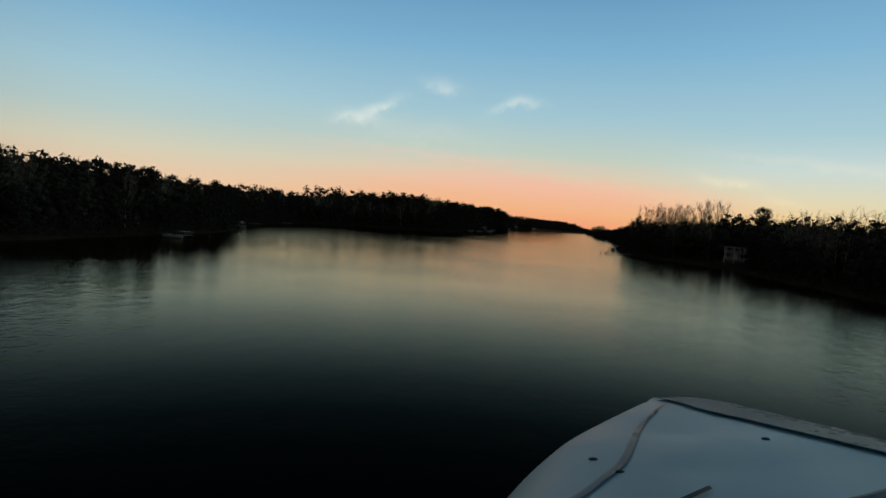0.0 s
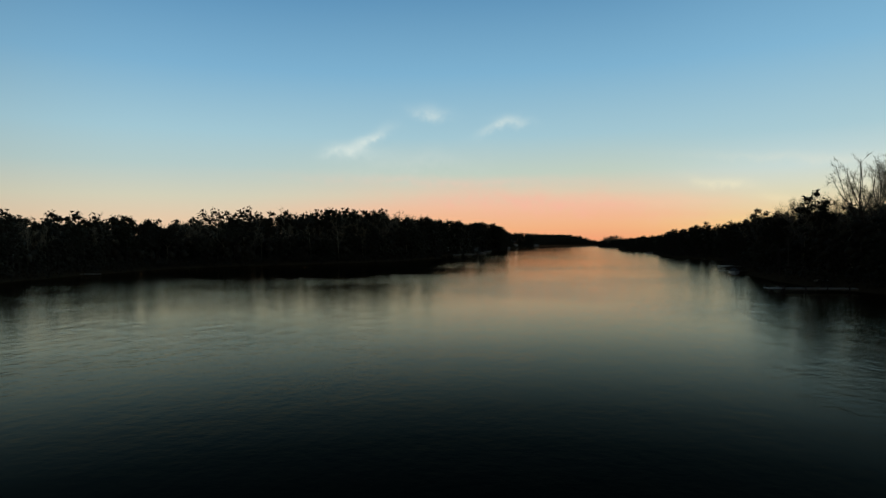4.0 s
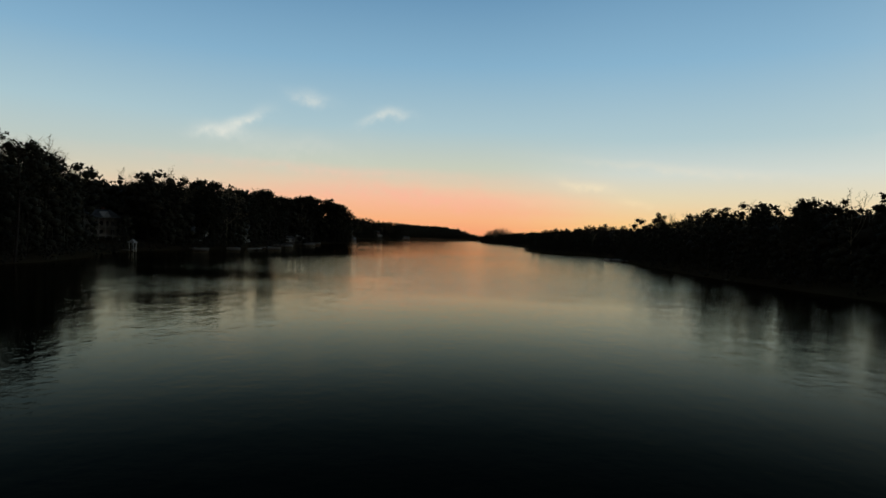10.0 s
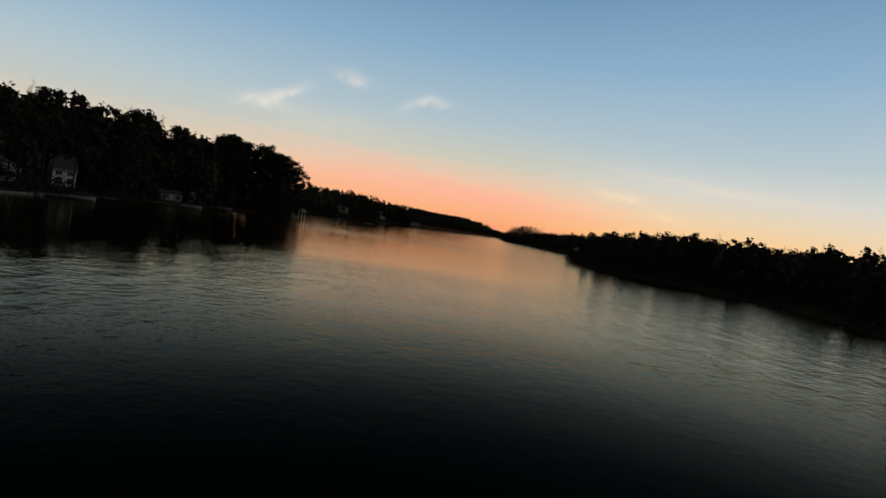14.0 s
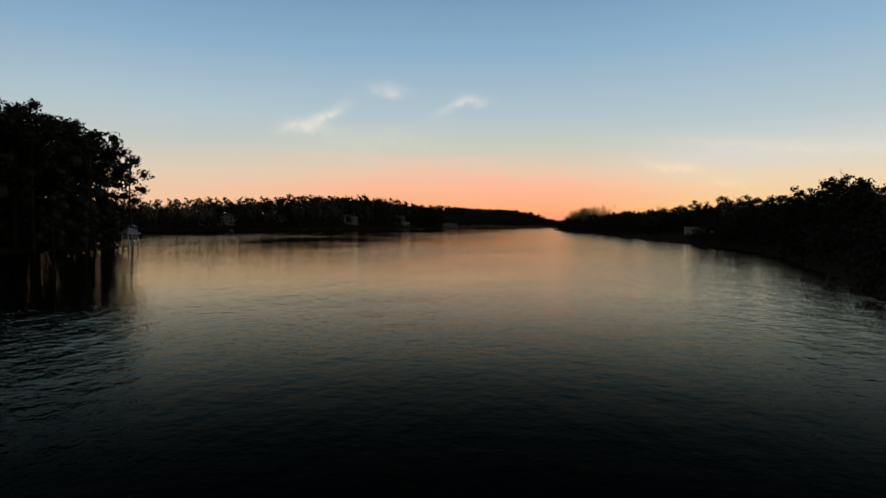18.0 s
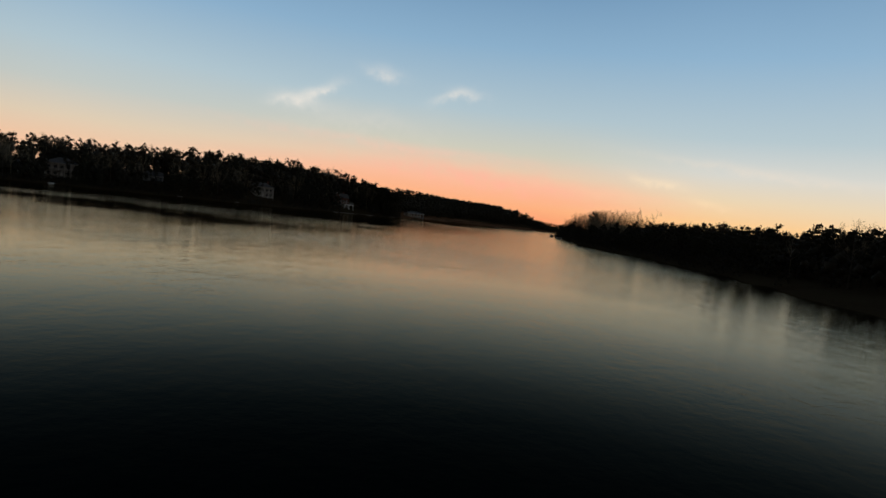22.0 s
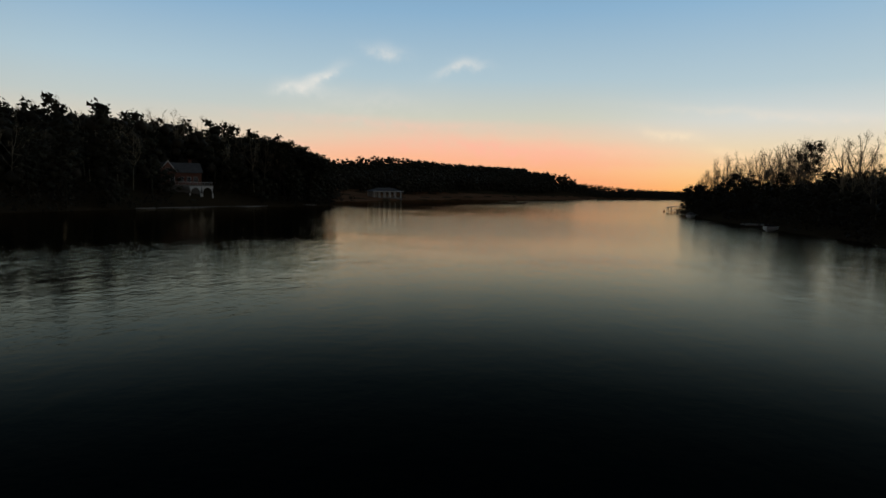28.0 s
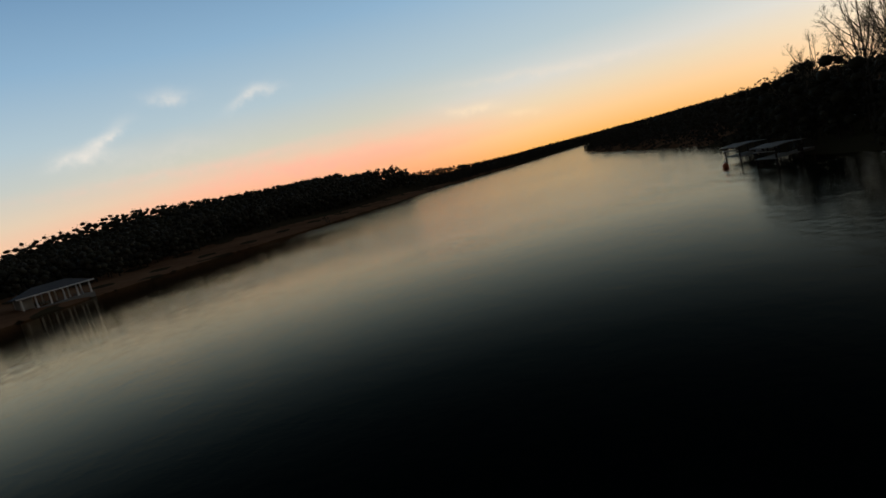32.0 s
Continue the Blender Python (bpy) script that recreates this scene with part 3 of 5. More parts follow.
# clearings: x, y, radius in metres
CLEAR = [(-62, 1303, 30), (-30, 1366, 20), (3, 1408, 18), (36, 1455, 16), (-80, 1282, 16), (-45, 1335, 22), (-15, 1392, 18), (20, 1432, 16),
         (66, 865, 17), (52, 880, 10), (52, 850, 12), (47, 890, 7), (47, 868, 8), (48, 824, 8), (45, 812, 6), (50, 905, 8), (56, 838, 9),
         (58, 222, 9), (48, 222, 7), (50, 200, 6), (53, 210, 7), (47, 212, 6), (40, 226, 6), (-127, 568, 11), (-105, 530, 6), (-99, 520, 6), (-110, 539, 6), (-114, 556, 8), (-103, 546, 8), (-102, 626, 10), (-95, 614, 7), (-88, 603, 6), (-81, 594, 6), (-120, 555, 8), (-112, 543, 7),
         (-104, 656, 8), (-97, 648, 6), (-262, 1015, 10), (-248, 1004, 9), (-206, 1062, 10), (-199, 1051, 6), (-175, 1085, 7), (-168, 1075, 6),
         (-131, 1116, 8.5), (-123, 1108, 8), (-104, 1174, 11), (-97, 1166, 8), (-90, 1170, 6), (-86, 1176, 5), (-94, 711, 5), (-90, 708, 4), (-97, 698, 6), (-92, 694, 4), (-107, 596, 9), (-99, 591, 6), (-220, 1058, 8)]


def scatter(step, seed, near, far):
    """Jittered places on the land between near and far metres from the shore."""
    rng = np.random.default_rng(seed)
    X, Y = np.meshgrid(np.arange(-330, 400, step), np.arange(-70, 1720, step))
    x = X.ravel() + rng.uniform(-0.45, 0.45, X.size) * step
    y = Y.ravel() + rng.uniform(-0.45, 0.45, X.size) * step
    d = inland(x, y)
    ok = (d > near) & (d < far)
    for cx, cy, r in CLEAR:
        ok &= (x - cx) ** 2 + (y - cy) ** 2 > r * r
    x, y, d = x[ok], y[ok], d[ok]
    return x, y, height(x, y, d), d, rng


def tall(x, y):
    """Usual height of the trees about a place."""
    if x > 35 and y > 1216:
        return 4.4
    if y > 1262 and x < 150:
        return 9.4 if -100 < x < 15 and 1315 < y < 1480 else 8.6 if x < -60 and y > 1400 else 9.0
    if y > 1380:
        return 8.0
    if x < 0:
        return (14.8 if y < 330 else 17.0 if y < 420 else 22.5 if y < 540 else 22.5 if y < 620 else 22.0 if y < 690 else 26.5 if y < 790 else 14.5 if y < 1060
                else 14.2 if y < 1125 else 16.5 if y < 1158 else (18.3 if x > -112 else 20.0) if y < 1240 else 10.0)
    return 15.0 if y < 300 else 14.4 if y < 430 else 13.2 if y < 575 else 13.0 if y < 596 else 9.6 if y < 740 else 12.0 if y < 800 else 10.3 if y < 1010 else 9.5


def bareness(x, y, d):
    """Share of leafless trees about a place."""
    if d < 9 or (d > 30 and y > 1040 and x > 0):
        return 0.0
    if x > 0:
        return 0.6 if y < 300 and d > 9 else (0.65 if 1040 < y < 1220 and d > 9 else (0.25 if y < 640 else 0.12))
    return 0.36 if y < 640 else (0.1 if y < 800 else (0.66 if y < 1125 else 0.38 if y < 1240 else 0.1))


PINES = tree_kind("pine_tree", PINE_SHAPES, BARK, PINE, "tall dark pine with bare trunk and ragged crown", "pine tree")
BROADS = tree_kind("evergreen_tree", BROAD_SHAPES, BARK, OAK, "dense dark evergreen tree growing at the lake shore", "tree")
BARES = tree_kind("bare_tree", BARE_SHAPES, GREYBARK, TWIG, "leafless winter hardwood with pale tan twigs on the shore", "tree")
# single trees that stand out: x, y, height, shape
for (hx, hy, hz, k) in ((-72, 760, 20.8, 0), (70, 243, 22.5, 3), (66, 841, 14.0, 3), (55, 1156, 18.0, 2), (68, 1213, 14.0, 1),
                        (-81, 465, 20.0, 5), (-92, 443, 21.0, 1), (77, 470, 17.5, 2), (88, 462, 19.0, 0), (63, 588, 15.5, 3),
                        (-155, 209, 15.0, 4), (-74, 577, 21.0, 3)):
    gz = ground_at(hx, hy)
    ob = copy_thing(PINES[k], pose(hx, hy, gz, 0, 0, 40 * k))
    ob.scale = (hz - gz,) * 3
for k in range(44):                                              # close stand on the left headland
    hx, hy = -112 + 38 * ((k * 0.618) % 1), 690 + 74 * ((k * 0.387) % 1)
    if inland(np.array([hx]), np.array([hy]))[0] > 2.0 and (hx + 92) ** 2 + (hy - 704) ** 2 > 130:
        gz = ground_at(hx, hy)
        ob = copy_thing(PINES[k % 8], pose(hx, hy, gz, 0, 0, 57 * k))
        ob.scale = (26.0 + 3 * ((k * 0.7) % 1),) * 3
for k in range(90):                                              # close stand on the point before the beach
    hx, hy = -122 + 54 * ((k * 0.618) % 1), 1176 + 62 * ((k * 0.387) % 1)
    if inland(np.array([hx]), np.array([hy]))[0] > 2.0 and (hx + 102) ** 2 + (hy - 1172) ** 2 > 200 and hx + 0.8 * hy < 890:
        gz = ground_at(hx, hy)
        src = PINES[k % 8] if k % 3 else BROADS[k % 2]
        ob = copy_thing(src, pose(hx, hy, gz, 0, 0, 57 * k))
        top = (21.0 if hx < -88 else 19.0 if hx < -78 else 16.5) + 2.0 * ((k * 0.7) % 1)
        ob.scale = ((top - gz) * (1.2 if k % 3 else 0.8),) * 2 + ((top - gz) * (1.0 if k % 3 else 0.66),)
for k, (hx, hy, top) in enumerate(((-69, 1203, 15.5), (-71, 1200, 16), (-73, 1206, 17), (-76, 1202, 17), (-75, 1210, 16), (-79, 1208, 18), (-78, 1196, 18), (-82, 1214, 18))):
    gz = ground_at(hx, hy)
    ob = copy_thing(PINES[(k + 2) % 8], pose(hx, hy, gz, 0, 0, 77 * k))
    ob.scale = ((top - gz) * 1.1, (top - gz) * 1.1, top - gz)
for k, (hx, hy, hz) in enumerate(((-68.5, 1202, 7), (-71, 1196, 8), (-73, 1209, 7), (-76, 1192, 8), (-79, 1216, 8), (-82, 1222, 8), (-81, 1186, 7), (-103, 1164.5, 9), (-99.5, 1164, 8.5), (-106.5, 1166, 9.5))):
    ob = copy_thing(BROADS[k % 3], pose(hx, hy, ground_at(hx, hy), 0, 0, 61 * k))
    ob.scale = (hz * 1.15, hz * 1.15, hz)
for k, (hx, hy, hz) in enumerate(((-75, 753, 22.5), (-76.5, 757, 23.5), (-78, 748, 24.5), (-80, 753, 25), (-80, 744, 25.5), (-83, 759, 24), (-84, 748, 26), (-79, 762, 20))):
    ob = copy_thing(PINES[k % 8], pose(hx, hy, ground_at(hx, hy), 0, 0, 47 * k))    # outermost trees of the left headland
    ob.scale = (hz * 1.1, hz * 1.1, hz)
for k, (hx, hy, hz) in enumerate(((-73.5, 756, 11), (-74.5, 750, 11), (-76, 759, 12), (-78, 752, 13), (-77, 745, 12), (-80, 763, 11))):
    ob = copy_thing(BROADS[k % 3], pose(hx, hy, ground_at(hx, hy), 0, 0, 61 * k))
    ob.scale = (hz, hz, hz)
for k, (hx, hy, hz) in enumerate(((48, 1206, 10.5), (43, 1203, 8), (44, 1196, 10), (44, 1190, 11.5), (43.5, 1183, 12), (51, 1200, 13), (47, 1194, 12.5), (54, 1207, 11.5), (56, 1191, 15), (61, 1209, 13.5), (58, 1180, 18), (63, 1196, 18), (60, 1170, 18),
                                  (57, 1160, 18), (66, 1186, 19), (62, 1150, 18), (42, 258, 16), (46, 264, 18), (48, 275, 19),
                                  (44, 284, 17), (53, 266, 19.5), (51, 290, 18), (57, 280, 20), (62, 270, 20), (64, 288, 20), (40, 272, 14), (31.5, 261, 17.5), (34.5, 258, 18), (38.5, 261, 17.8), (36, 267, 17), (41.5, 263, 18), (28.5, 270, 12.5), (29, 286, 13), (33, 320, 12))):
    hx -= 0.5 if hy > 1000 else 0.0
    hz *= 1.0 if hy > 1000 else 1.2
    ob = copy_thing(BARES[k % 5], pose(hx, hy, ground_at(hx, hy), 0, 0, 71 * k))
    ob.scale = (hz,) * 3
for k, (hx, hy, hz) in enumerate(((45.5, 1202, 7.5), (47.5, 1208, 7.2), (50, 1213, 4.5), (46, 1196, 8), (46.5, 1189, 8.5), (57.5, 1215, 8), (51, 1206, 8),
                                  (48, 1182, 8), (53, 1214, 6.5), (52, 1192, 7.5), (47.5, 1174, 9), (48, 1166, 10), (52, 1178, 11), (56, 1222, 7), (59, 1214, 8))):
    hx -= 4.5
    ob = copy_thing(BROADS[k % 3], pose(hx, hy, ground_at(hx, hy), 0, 0, 83 * k))   # thick evergreens on the right point
    ob.scale = (hz * 1.1, hz * 1.1, hz)
for k, ob in enumerate(PINES + BROADS + BARES):                  # the first of each kind stand in the wood too
    hx, hy = (-88 - 3 * (k % 5), 610 + 9 * k)
    ob.matrix_world = pose(hx, hy, ground_at(hx, hy), 0, 0, 30 * k) @ Matrix.Diagonal((16, 16, 16, 1))


x, y, z, d, rng = scatter(5.6, 5, 2.2, 64)
woods = {"pine": [], "broad": [], "bare": []}
singles = {"pine": 0, "bare": 0, "broad": 0}
LIMIT = {"pine": 260, "bare": 140, "broad": 190}
order = np.argsort(d + rng.uniform(0, 9, len(d)))
for i in order:
    if d[i] > 30 and rng.random() < (0.38 if d[i] < 46 else 0.62):
        continue
    dice = rng.random()
    share = bareness(x[i], y[i], d[i]) * (0.6 if d[i] > 30 else 1.0)
    kind = "bare" if dice < share else ("broad" if dice < share + (0.42 if d[i] < 14 else 0.25) else "pine")
    grove = y[i] > 1262 and x[i] < 60                            # rounded hardwoods behind the beach
    kind = "broad" if grove else kind
    h = tall(x[i], y[i]) * (rng.uniform(0.9, 1.06) if y[i] > 1262 else rng.uniform(0.8, 1.08)) * (0.72 if d[i] < 6 and not (x[i] < 0 and 690 < y[i] < 790) else 1.0) * (0.66 if kind == "broad" and not grove else 1.0)
    h *= (1.12 if x[i] > 0 and y[i] < 300 else 1.6 if x[i] > 0 and 1040 < y[i] < 1216 else 0.94 if y[i] > 1120 else 1.05) if kind == "bare" else 1.0
    h *= 1.1 if d[i] > 30 and y[i] < 1262 else 1.0
    turn, lean = rng.uniform(0, 360), rng.normal(0, 1.6)
    if singles[kind] < LIMIT[kind] and d[i] < 24 and y[i] < 1300 and rng.random() < 0.55:
        singles[kind] += 1
        src = {"pine": PINES, "bare": BARES, "broad": BROADS}[kind]
        ob = copy_thing(src[int(rng.integers(len(src)))], pose(x[i], y[i], z[i], lean, 0, turn))
        ob.scale = (h * rng.uniform(0.9, 1.15),) * 2 + (h,)
    else:
        woods[kind].append((x[i], y[i], z[i], h, radians(turn), d[i]))


def planted(rows, shapes, name, mat, label, mids=None, wide=1.1):
    """Many small far trees as one mesh."""
    out = []
    for k, (x, y, z, h, turn, d) in enumerate(rows):
        V, F = (mids if mids and d < 15 else (FAR_PINES if mids and d > 30 else shapes))[k % 4]
        c, s = math.cos(turn), math.sin(turn)
        w = h * wide if not mids or d >= 15 else h * 1.15
        W = np.stack([x + w * (c * V[:, 0] - s * V[:, 1]), y + w * (s * V[:, 0] + c * V[:, 1]), z + h * V[:, 2]], 1)
        out.append((W, F))
    tagged(new(name, tri_mesh(name, *join(out), mat)), label, "woods", kind="stuff")


planted(woods["pine"], LOW_PINES, "pine_woods", PINE, "dark pine woods standing behind the lake shore", MID_PINES)
planted(woods["broad"], LOW_BROAD, "evergreen_woods", OAK, "dark evergreen trees filling the shore woods", MID_BROAD)
planted(woods["bare"], LOW_BARE, "bare_woods", TWIG, "leafless tan hardwoods among the shore pines", wide=1.0)

x, y, z, d, rng = scatter(3.0, 9, -0.1, 15)
out = []
for i in range(len(x)):
    if rng.random() < 0.7:
        r = rng.uniform(0.8, 1.7) + 0.12 * min(d[i], 9)
        leaves = 60 if x[i] < -50 and 290 < y[i] < 480 else 44        # thicker on the western bank
        out.append(tufts(rng, (x[i], y[i], z[i] + r * 0.7), r, leaves, 0.16 + 0.09 * r, 1.1))
tagged(new("shore_undergrowth", tri_mesh("shore_undergrowth", *join(out), SHRUB)),
       "tangled dark undergrowth along the water's edge", "undergrowth", kind="stuff")
x, y, z, d, rng = scatter(5.5, 21, 9, 66)
out = []
for i in range(len(x)):                                          # young growth between the trunks
    h = tall(x[i], y[i])
    for level in (0.1, 0.26, 0.42, 0.57, 0.7) if d[i] > 30 else (0.26, 0.44, 0.6) if d[i] > 20 else (0.28, 0.5) if d[i] > 14 else (0.28,):
        r = min(h * rng.uniform(0.16, 0.21), 3.0)
        at = (x[i] + rng.uniform(-2, 2), y[i] + rng.uniform(-2, 2), z[i] + h * (level + rng.uniform(-0.07, 0.06)))
        out.append(clump(rng, at, r, 3 if d[i] > 22 else 22, 0.5 if d[i] > 22 else 0.32, 1.1, 0.75 if d[i] > 22 else 0.66, OCTA))
tagged(new("understorey", tri_mesh("understorey", *join(out), SHRUB)),
       "dense dark young trees filling the shore woods", "woods", kind="stuff")
x, y, z, d, rng = scatter(9.8, 12, 62, 165)
far = [(x[i], y[i], z[i], tall(x[i], y[i]) * rng.uniform(0.9, 1.06), rng.uniform(0, 6.28), 99.0) for i in range(len(x))]
far = [r for k, r in enumerate(far) if r[1] < 1350 and (r[1] > 300 or (r[1] > 100 and r[0] < 0)) and (d[k] < 84 or (r[0] < 0 and r[1] > 980 and d[k] < 115))]
planted(far, FAR_PINES, "hillside_woods", PINE, "dark wooded slopes behind the lake shore")
x, y, z, d, rng = scatter(6.4, 33, 58, 165)
far = [(x[i], y[i], z[i] - 2.2, tall(x[i], y[i]) * rng.uniform(0.95, 1.15) + 1.6, rng.uniform(0, 6.28), 99.0) for i in range(len(x)) if x[i] < 20 and y[i] > 1350]
planted(far, LOW_BROAD, "ridge_woods", OAK, "dark rounded treetops along the far ridge", wide=1.3)

# ---- buildings ----
LEFTWARD, RIGHTWARD = 90, -90        # headings of fronts that face the lake from its left and right shore


def window_in(parent, x, z, w, h, y, bars=1, frame_mat=WHITEWOOD):
    """A framed window on a wall that faces -y."""
    t = 0.09
    bm = bmesh.new()
    for a in ((x - w / 2 - t, x + w / 2 + t, z - t, z), (x - w / 2 - t, x + w / 2 + t, z + h, z + h + t),
              (x - w / 2 - t, x - w / 2, z, z + h), (x + w / 2, x + w / 2 + t, z, z + h)):
        box(bm, a[0], a[1], y - 0.07, y + 0.02, a[2], a[3])
    for k in range(bars):
        cx = x - w / 2 + w * (k + 1) / (bars + 1)
        box(bm, cx - 0.025, cx + 0.025, y - 0.05, y + 0.01, z, z + h)
    box(bm, x - w / 2, x + w / 2, y - 0.05, y + 0.01, z + h * 0.5 - 0.025, z + h * 0.5 + 0.025)
    f = part("window", bm, frame_mat, parent)
    part("pane", new_box(x - w / 2, x + w / 2, y - 0.025, y - 0.01, z, z + h), GLASS, f, "dark window glass")
    return f


def gable_roof(w, d, z0, rise, over=0.45, thick=0.18):
    """Two sloping slabs, ridge along x."""
    y0, k = d / 2 + over, rise / (d / 2)
    prof = [(-y0, z0 - over * k), (0, z0 + rise), (y0, z0 - over * k), (y0, z0 - over * k + thick), (0, z0 + rise + thick), (-y0, z0 - over * k + thick)]
    bm = bmesh.new()
    a = [bm.verts.new((-w / 2 - over, y, z)) for y, z in prof]
    b = [bm.verts.new((w / 2 + over, y, z)) for y, z in prof]
    bm.faces.new(a), bm.faces.new(b[::-1])
    for i in range(6):
        j = (i + 1) % 6
        bm.faces.new((a[i], b[i], b[j], a[j]))
    return bm


def hip_roof(w, d, z0, rise, over=0.6, thick=0.2):
    bm = bmesh.new()
    x, y, r = w / 2 + over, d / 2 + over, max(w / 2 - d / 2, 0.3)
    low = [bm.verts.new((sx * x, sy * y, z0)) for sx, sy in ((-1, -1), (1, -1), (1, 1), (-1, 1))]
    eave = [bm.verts.new((v.co.x, v.co.y, z0 + thick)) for v in low]
    a, b = bm.verts.new((-r, 0, z0 + rise)), bm.verts.new((r, 0, z0 + rise))
    bm.faces.new(low[::-1])
    for i in range(4):
        j = (i + 1) % 4
        bm.faces.new((low[i], low[j], eave[j], eave[i]))
    bm.faces.new((eave[0], eave[1], b, a)), bm.faces.new((eave[1], eave[2], b))
    bm.faces.new((eave[2], eave[3], a, b)), bm.faces.new((eave[3], eave[0], a))
    return bm


def column(x, y, z0, z1, r=0.14):
    bm = bmesh.new()
    bmesh.ops.create_cone(bm, cap_ends=True, segments=10, radius1=r, radius2=r * 0.85, depth=z1 - z0, matrix=Matrix.Translation((x, y, (z0 + z1) / 2)))
    box(bm, x - r * 1.4, x + r * 1.4, y - r * 1.4, y + r * 1.4, z0, z0 + 0.12)
    box(bm, x - r * 1.3, x + r * 1.3, y - r * 1.3, y + r * 1.3, z1 - 0.12, z1)
    return bm


def house(x, y, heading, w, d, h, label, wall_mat, roof_mat, roof="gable", rise=2.2, z=None, rows=((0.9, 4),), porch=0.0, chimney=True, trim=WHITEWOOD, gable_front=0.0):
    """A lakeside house; its front, with windows and perhaps a porch, faces -y before it is turned."""
    z = ground_at(x, y) if z is None else z
    root = thing("house", pose(x, y, z, 0, 0, heading), label, "house", "houses along the lake")
    part("foundation", new_box(-w / 2 + 0.1, w / 2 - 0.1, -d / 2 + 0.1, d / 2 - 0.1, -3.0, 0.3), STONE, root)
    if roof == "gable":                                           # end walls rise to the ridge
        bm = bmesh.new()
        prof = [(-d / 2, 0.3), (d / 2, 0.3), (d / 2, h), (0, h + rise - 0.02), (-d / 2, h)]
        a = [bm.verts.new((-w / 2, py, pz)) for py, pz in prof]
        b = [bm.verts.new((w / 2, py, pz)) for py, pz in prof]
        bm.faces.new(a), bm.faces.new(b[::-1])
        for i in range(5):
            bm.faces.new((a[i], b[i], b[(i + 1) % 5], a[(i + 1) % 5]))
        wall = part("wall", bm, wall_mat, root)
        part("roof", gable_roof(w, d, h + 0.02, rise), roof_mat, root)
    elif roof == "hip":
        wall = part("wall", new_box(-w / 2, w / 2, -d / 2, d / 2, 0.3, h), wall_mat, root)
        part("roof", hip_roof(w, d, h, rise), roof_mat, root)
    else:
        wall = part("wall", new_box(-w / 2, w / 2, -d / 2, d / 2, 0.3, h), wall_mat, root)
        part("roof", new_box(-w / 2 - 0.35, w / 2 + 0.35, -d / 2 - 0.5, d / 2 + 0.35, h, h + 0.3, bevel=0.03), roof_mat, root)
    part("eave_board", new_box(-w / 2 - 0.3, w / 2 + 0.3, -d / 2 - 0.36, -d / 2 - 0.30, h - 0.42 if roof == "gable" else h - 0.18, h - 0.16 if roof == "gable" else h + 0.02), trim, root, "white eave board")
    front = -d / 2
    for z0, count in rows:
        for k in range(count):
            cx = -w / 2 + w * (k + 0.5) / count
            window_in(wall, cx, z0, min(1.3, w / count * 0.6), 1.35, front, 1, trim)
    for sx in (-1, 1):                                            # corner boards
        part("corner_board", new_box(sx * w / 2 - 0.1, sx * w / 2 + 0.1, front - 0.04, front + 0.1, 0.3, h - 0.45), trim, root)
    bm = new_box(-0.5, 0.5, front - 0.09, front + 0.02, 0.35, 2.4)
    box(bm, -0.42, 0.42, front - 0.11, front - 0.085, 0.5, 1.2), box(bm, -0.42, 0.42, front - 0.11, front - 0.085, 1.35, 2.25)
    door = part("door", bm, trim, root, "panelled front door")
    part("door_handle", new_box(0.36, 0.42, front - 0.17, front - 0.1, 1.3, 1.42, bevel=0.01), DARKMETAL, door)
    if porch:
        levels = [z0 for z0, _ in rows]
        for z0 in levels:
            fl = max(z0 - 0.75, 0.15)
            part("porch_floor", new_box(-w / 2, w / 2, front - porch, front - 0.02, fl - 0.15, fl), PLANK, root)
            rail = bmesh.new()
            box(rail, -w / 2, w / 2, front - porch, front - porch + 0.07, fl + 0.92, fl + 1.0)
            box(rail, -w / 2, w / 2, front - porch, front - porch + 0.07, fl + 0.12, fl + 0.18)
            for k in range(int(w / 0.35) + 1):
                cx = -w / 2 + 0.35 * k
                box(rail, cx, cx + 0.05, front - porch + 0.01, front - porch + 0.06, fl + 0.18, fl + 0.92)
            part("railing", rail, trim, root, "white porch railing")
        n = max(3, int(w / 2.6) + 1)
        for k in range(n):
            cx = -w / 2 + 0.12 + (w - 0.24) * k / (n - 1)
            part("column", column(cx, front - porch + 0.1, -1.5, h - 0.1), trim, root, "white porch column")
        part("porch_roof", new_box(-w / 2 - 0.2, w / 2 + 0.2, front - porch - 0.3, front, h - 0.12, h + 0.02), trim, root)
    if gable_front:                                               # a cross gable on the front
        g = gable_front
        bm = bmesh.new()
        prof = [(-g / 2, h - 0.4), (g / 2, h - 0.4), (0, h - 0.4 + g * 0.55)]
        a = [bm.verts.new((px, front - 0.12, pz)) for px, pz in prof]
        b = [bm.verts.new((px, 0, pz)) for px, pz in prof]
        bm.faces.new(a), bm.faces.new(b[::-1])
        for i in range(3):
            bm.faces.new((a[i], b[i], b[(i + 1) % 3], a[(i + 1) % 3]))
        part("front_gable", bm, trim, root, "white cross gable")
    if chimney:
        bm = new_box(w * 0.28, w * 0.28 + 0.8, 0.3, 1.0, h, h + rise + 0.9)
        box(bm, w * 0.28 - 0.06, w * 0.28 + 0.86, 0.24, 1.06, h + rise + 0.75, h + rise + 0.92)
        part("chimney", bm, BRICK, root, "brick chimney")
    return root


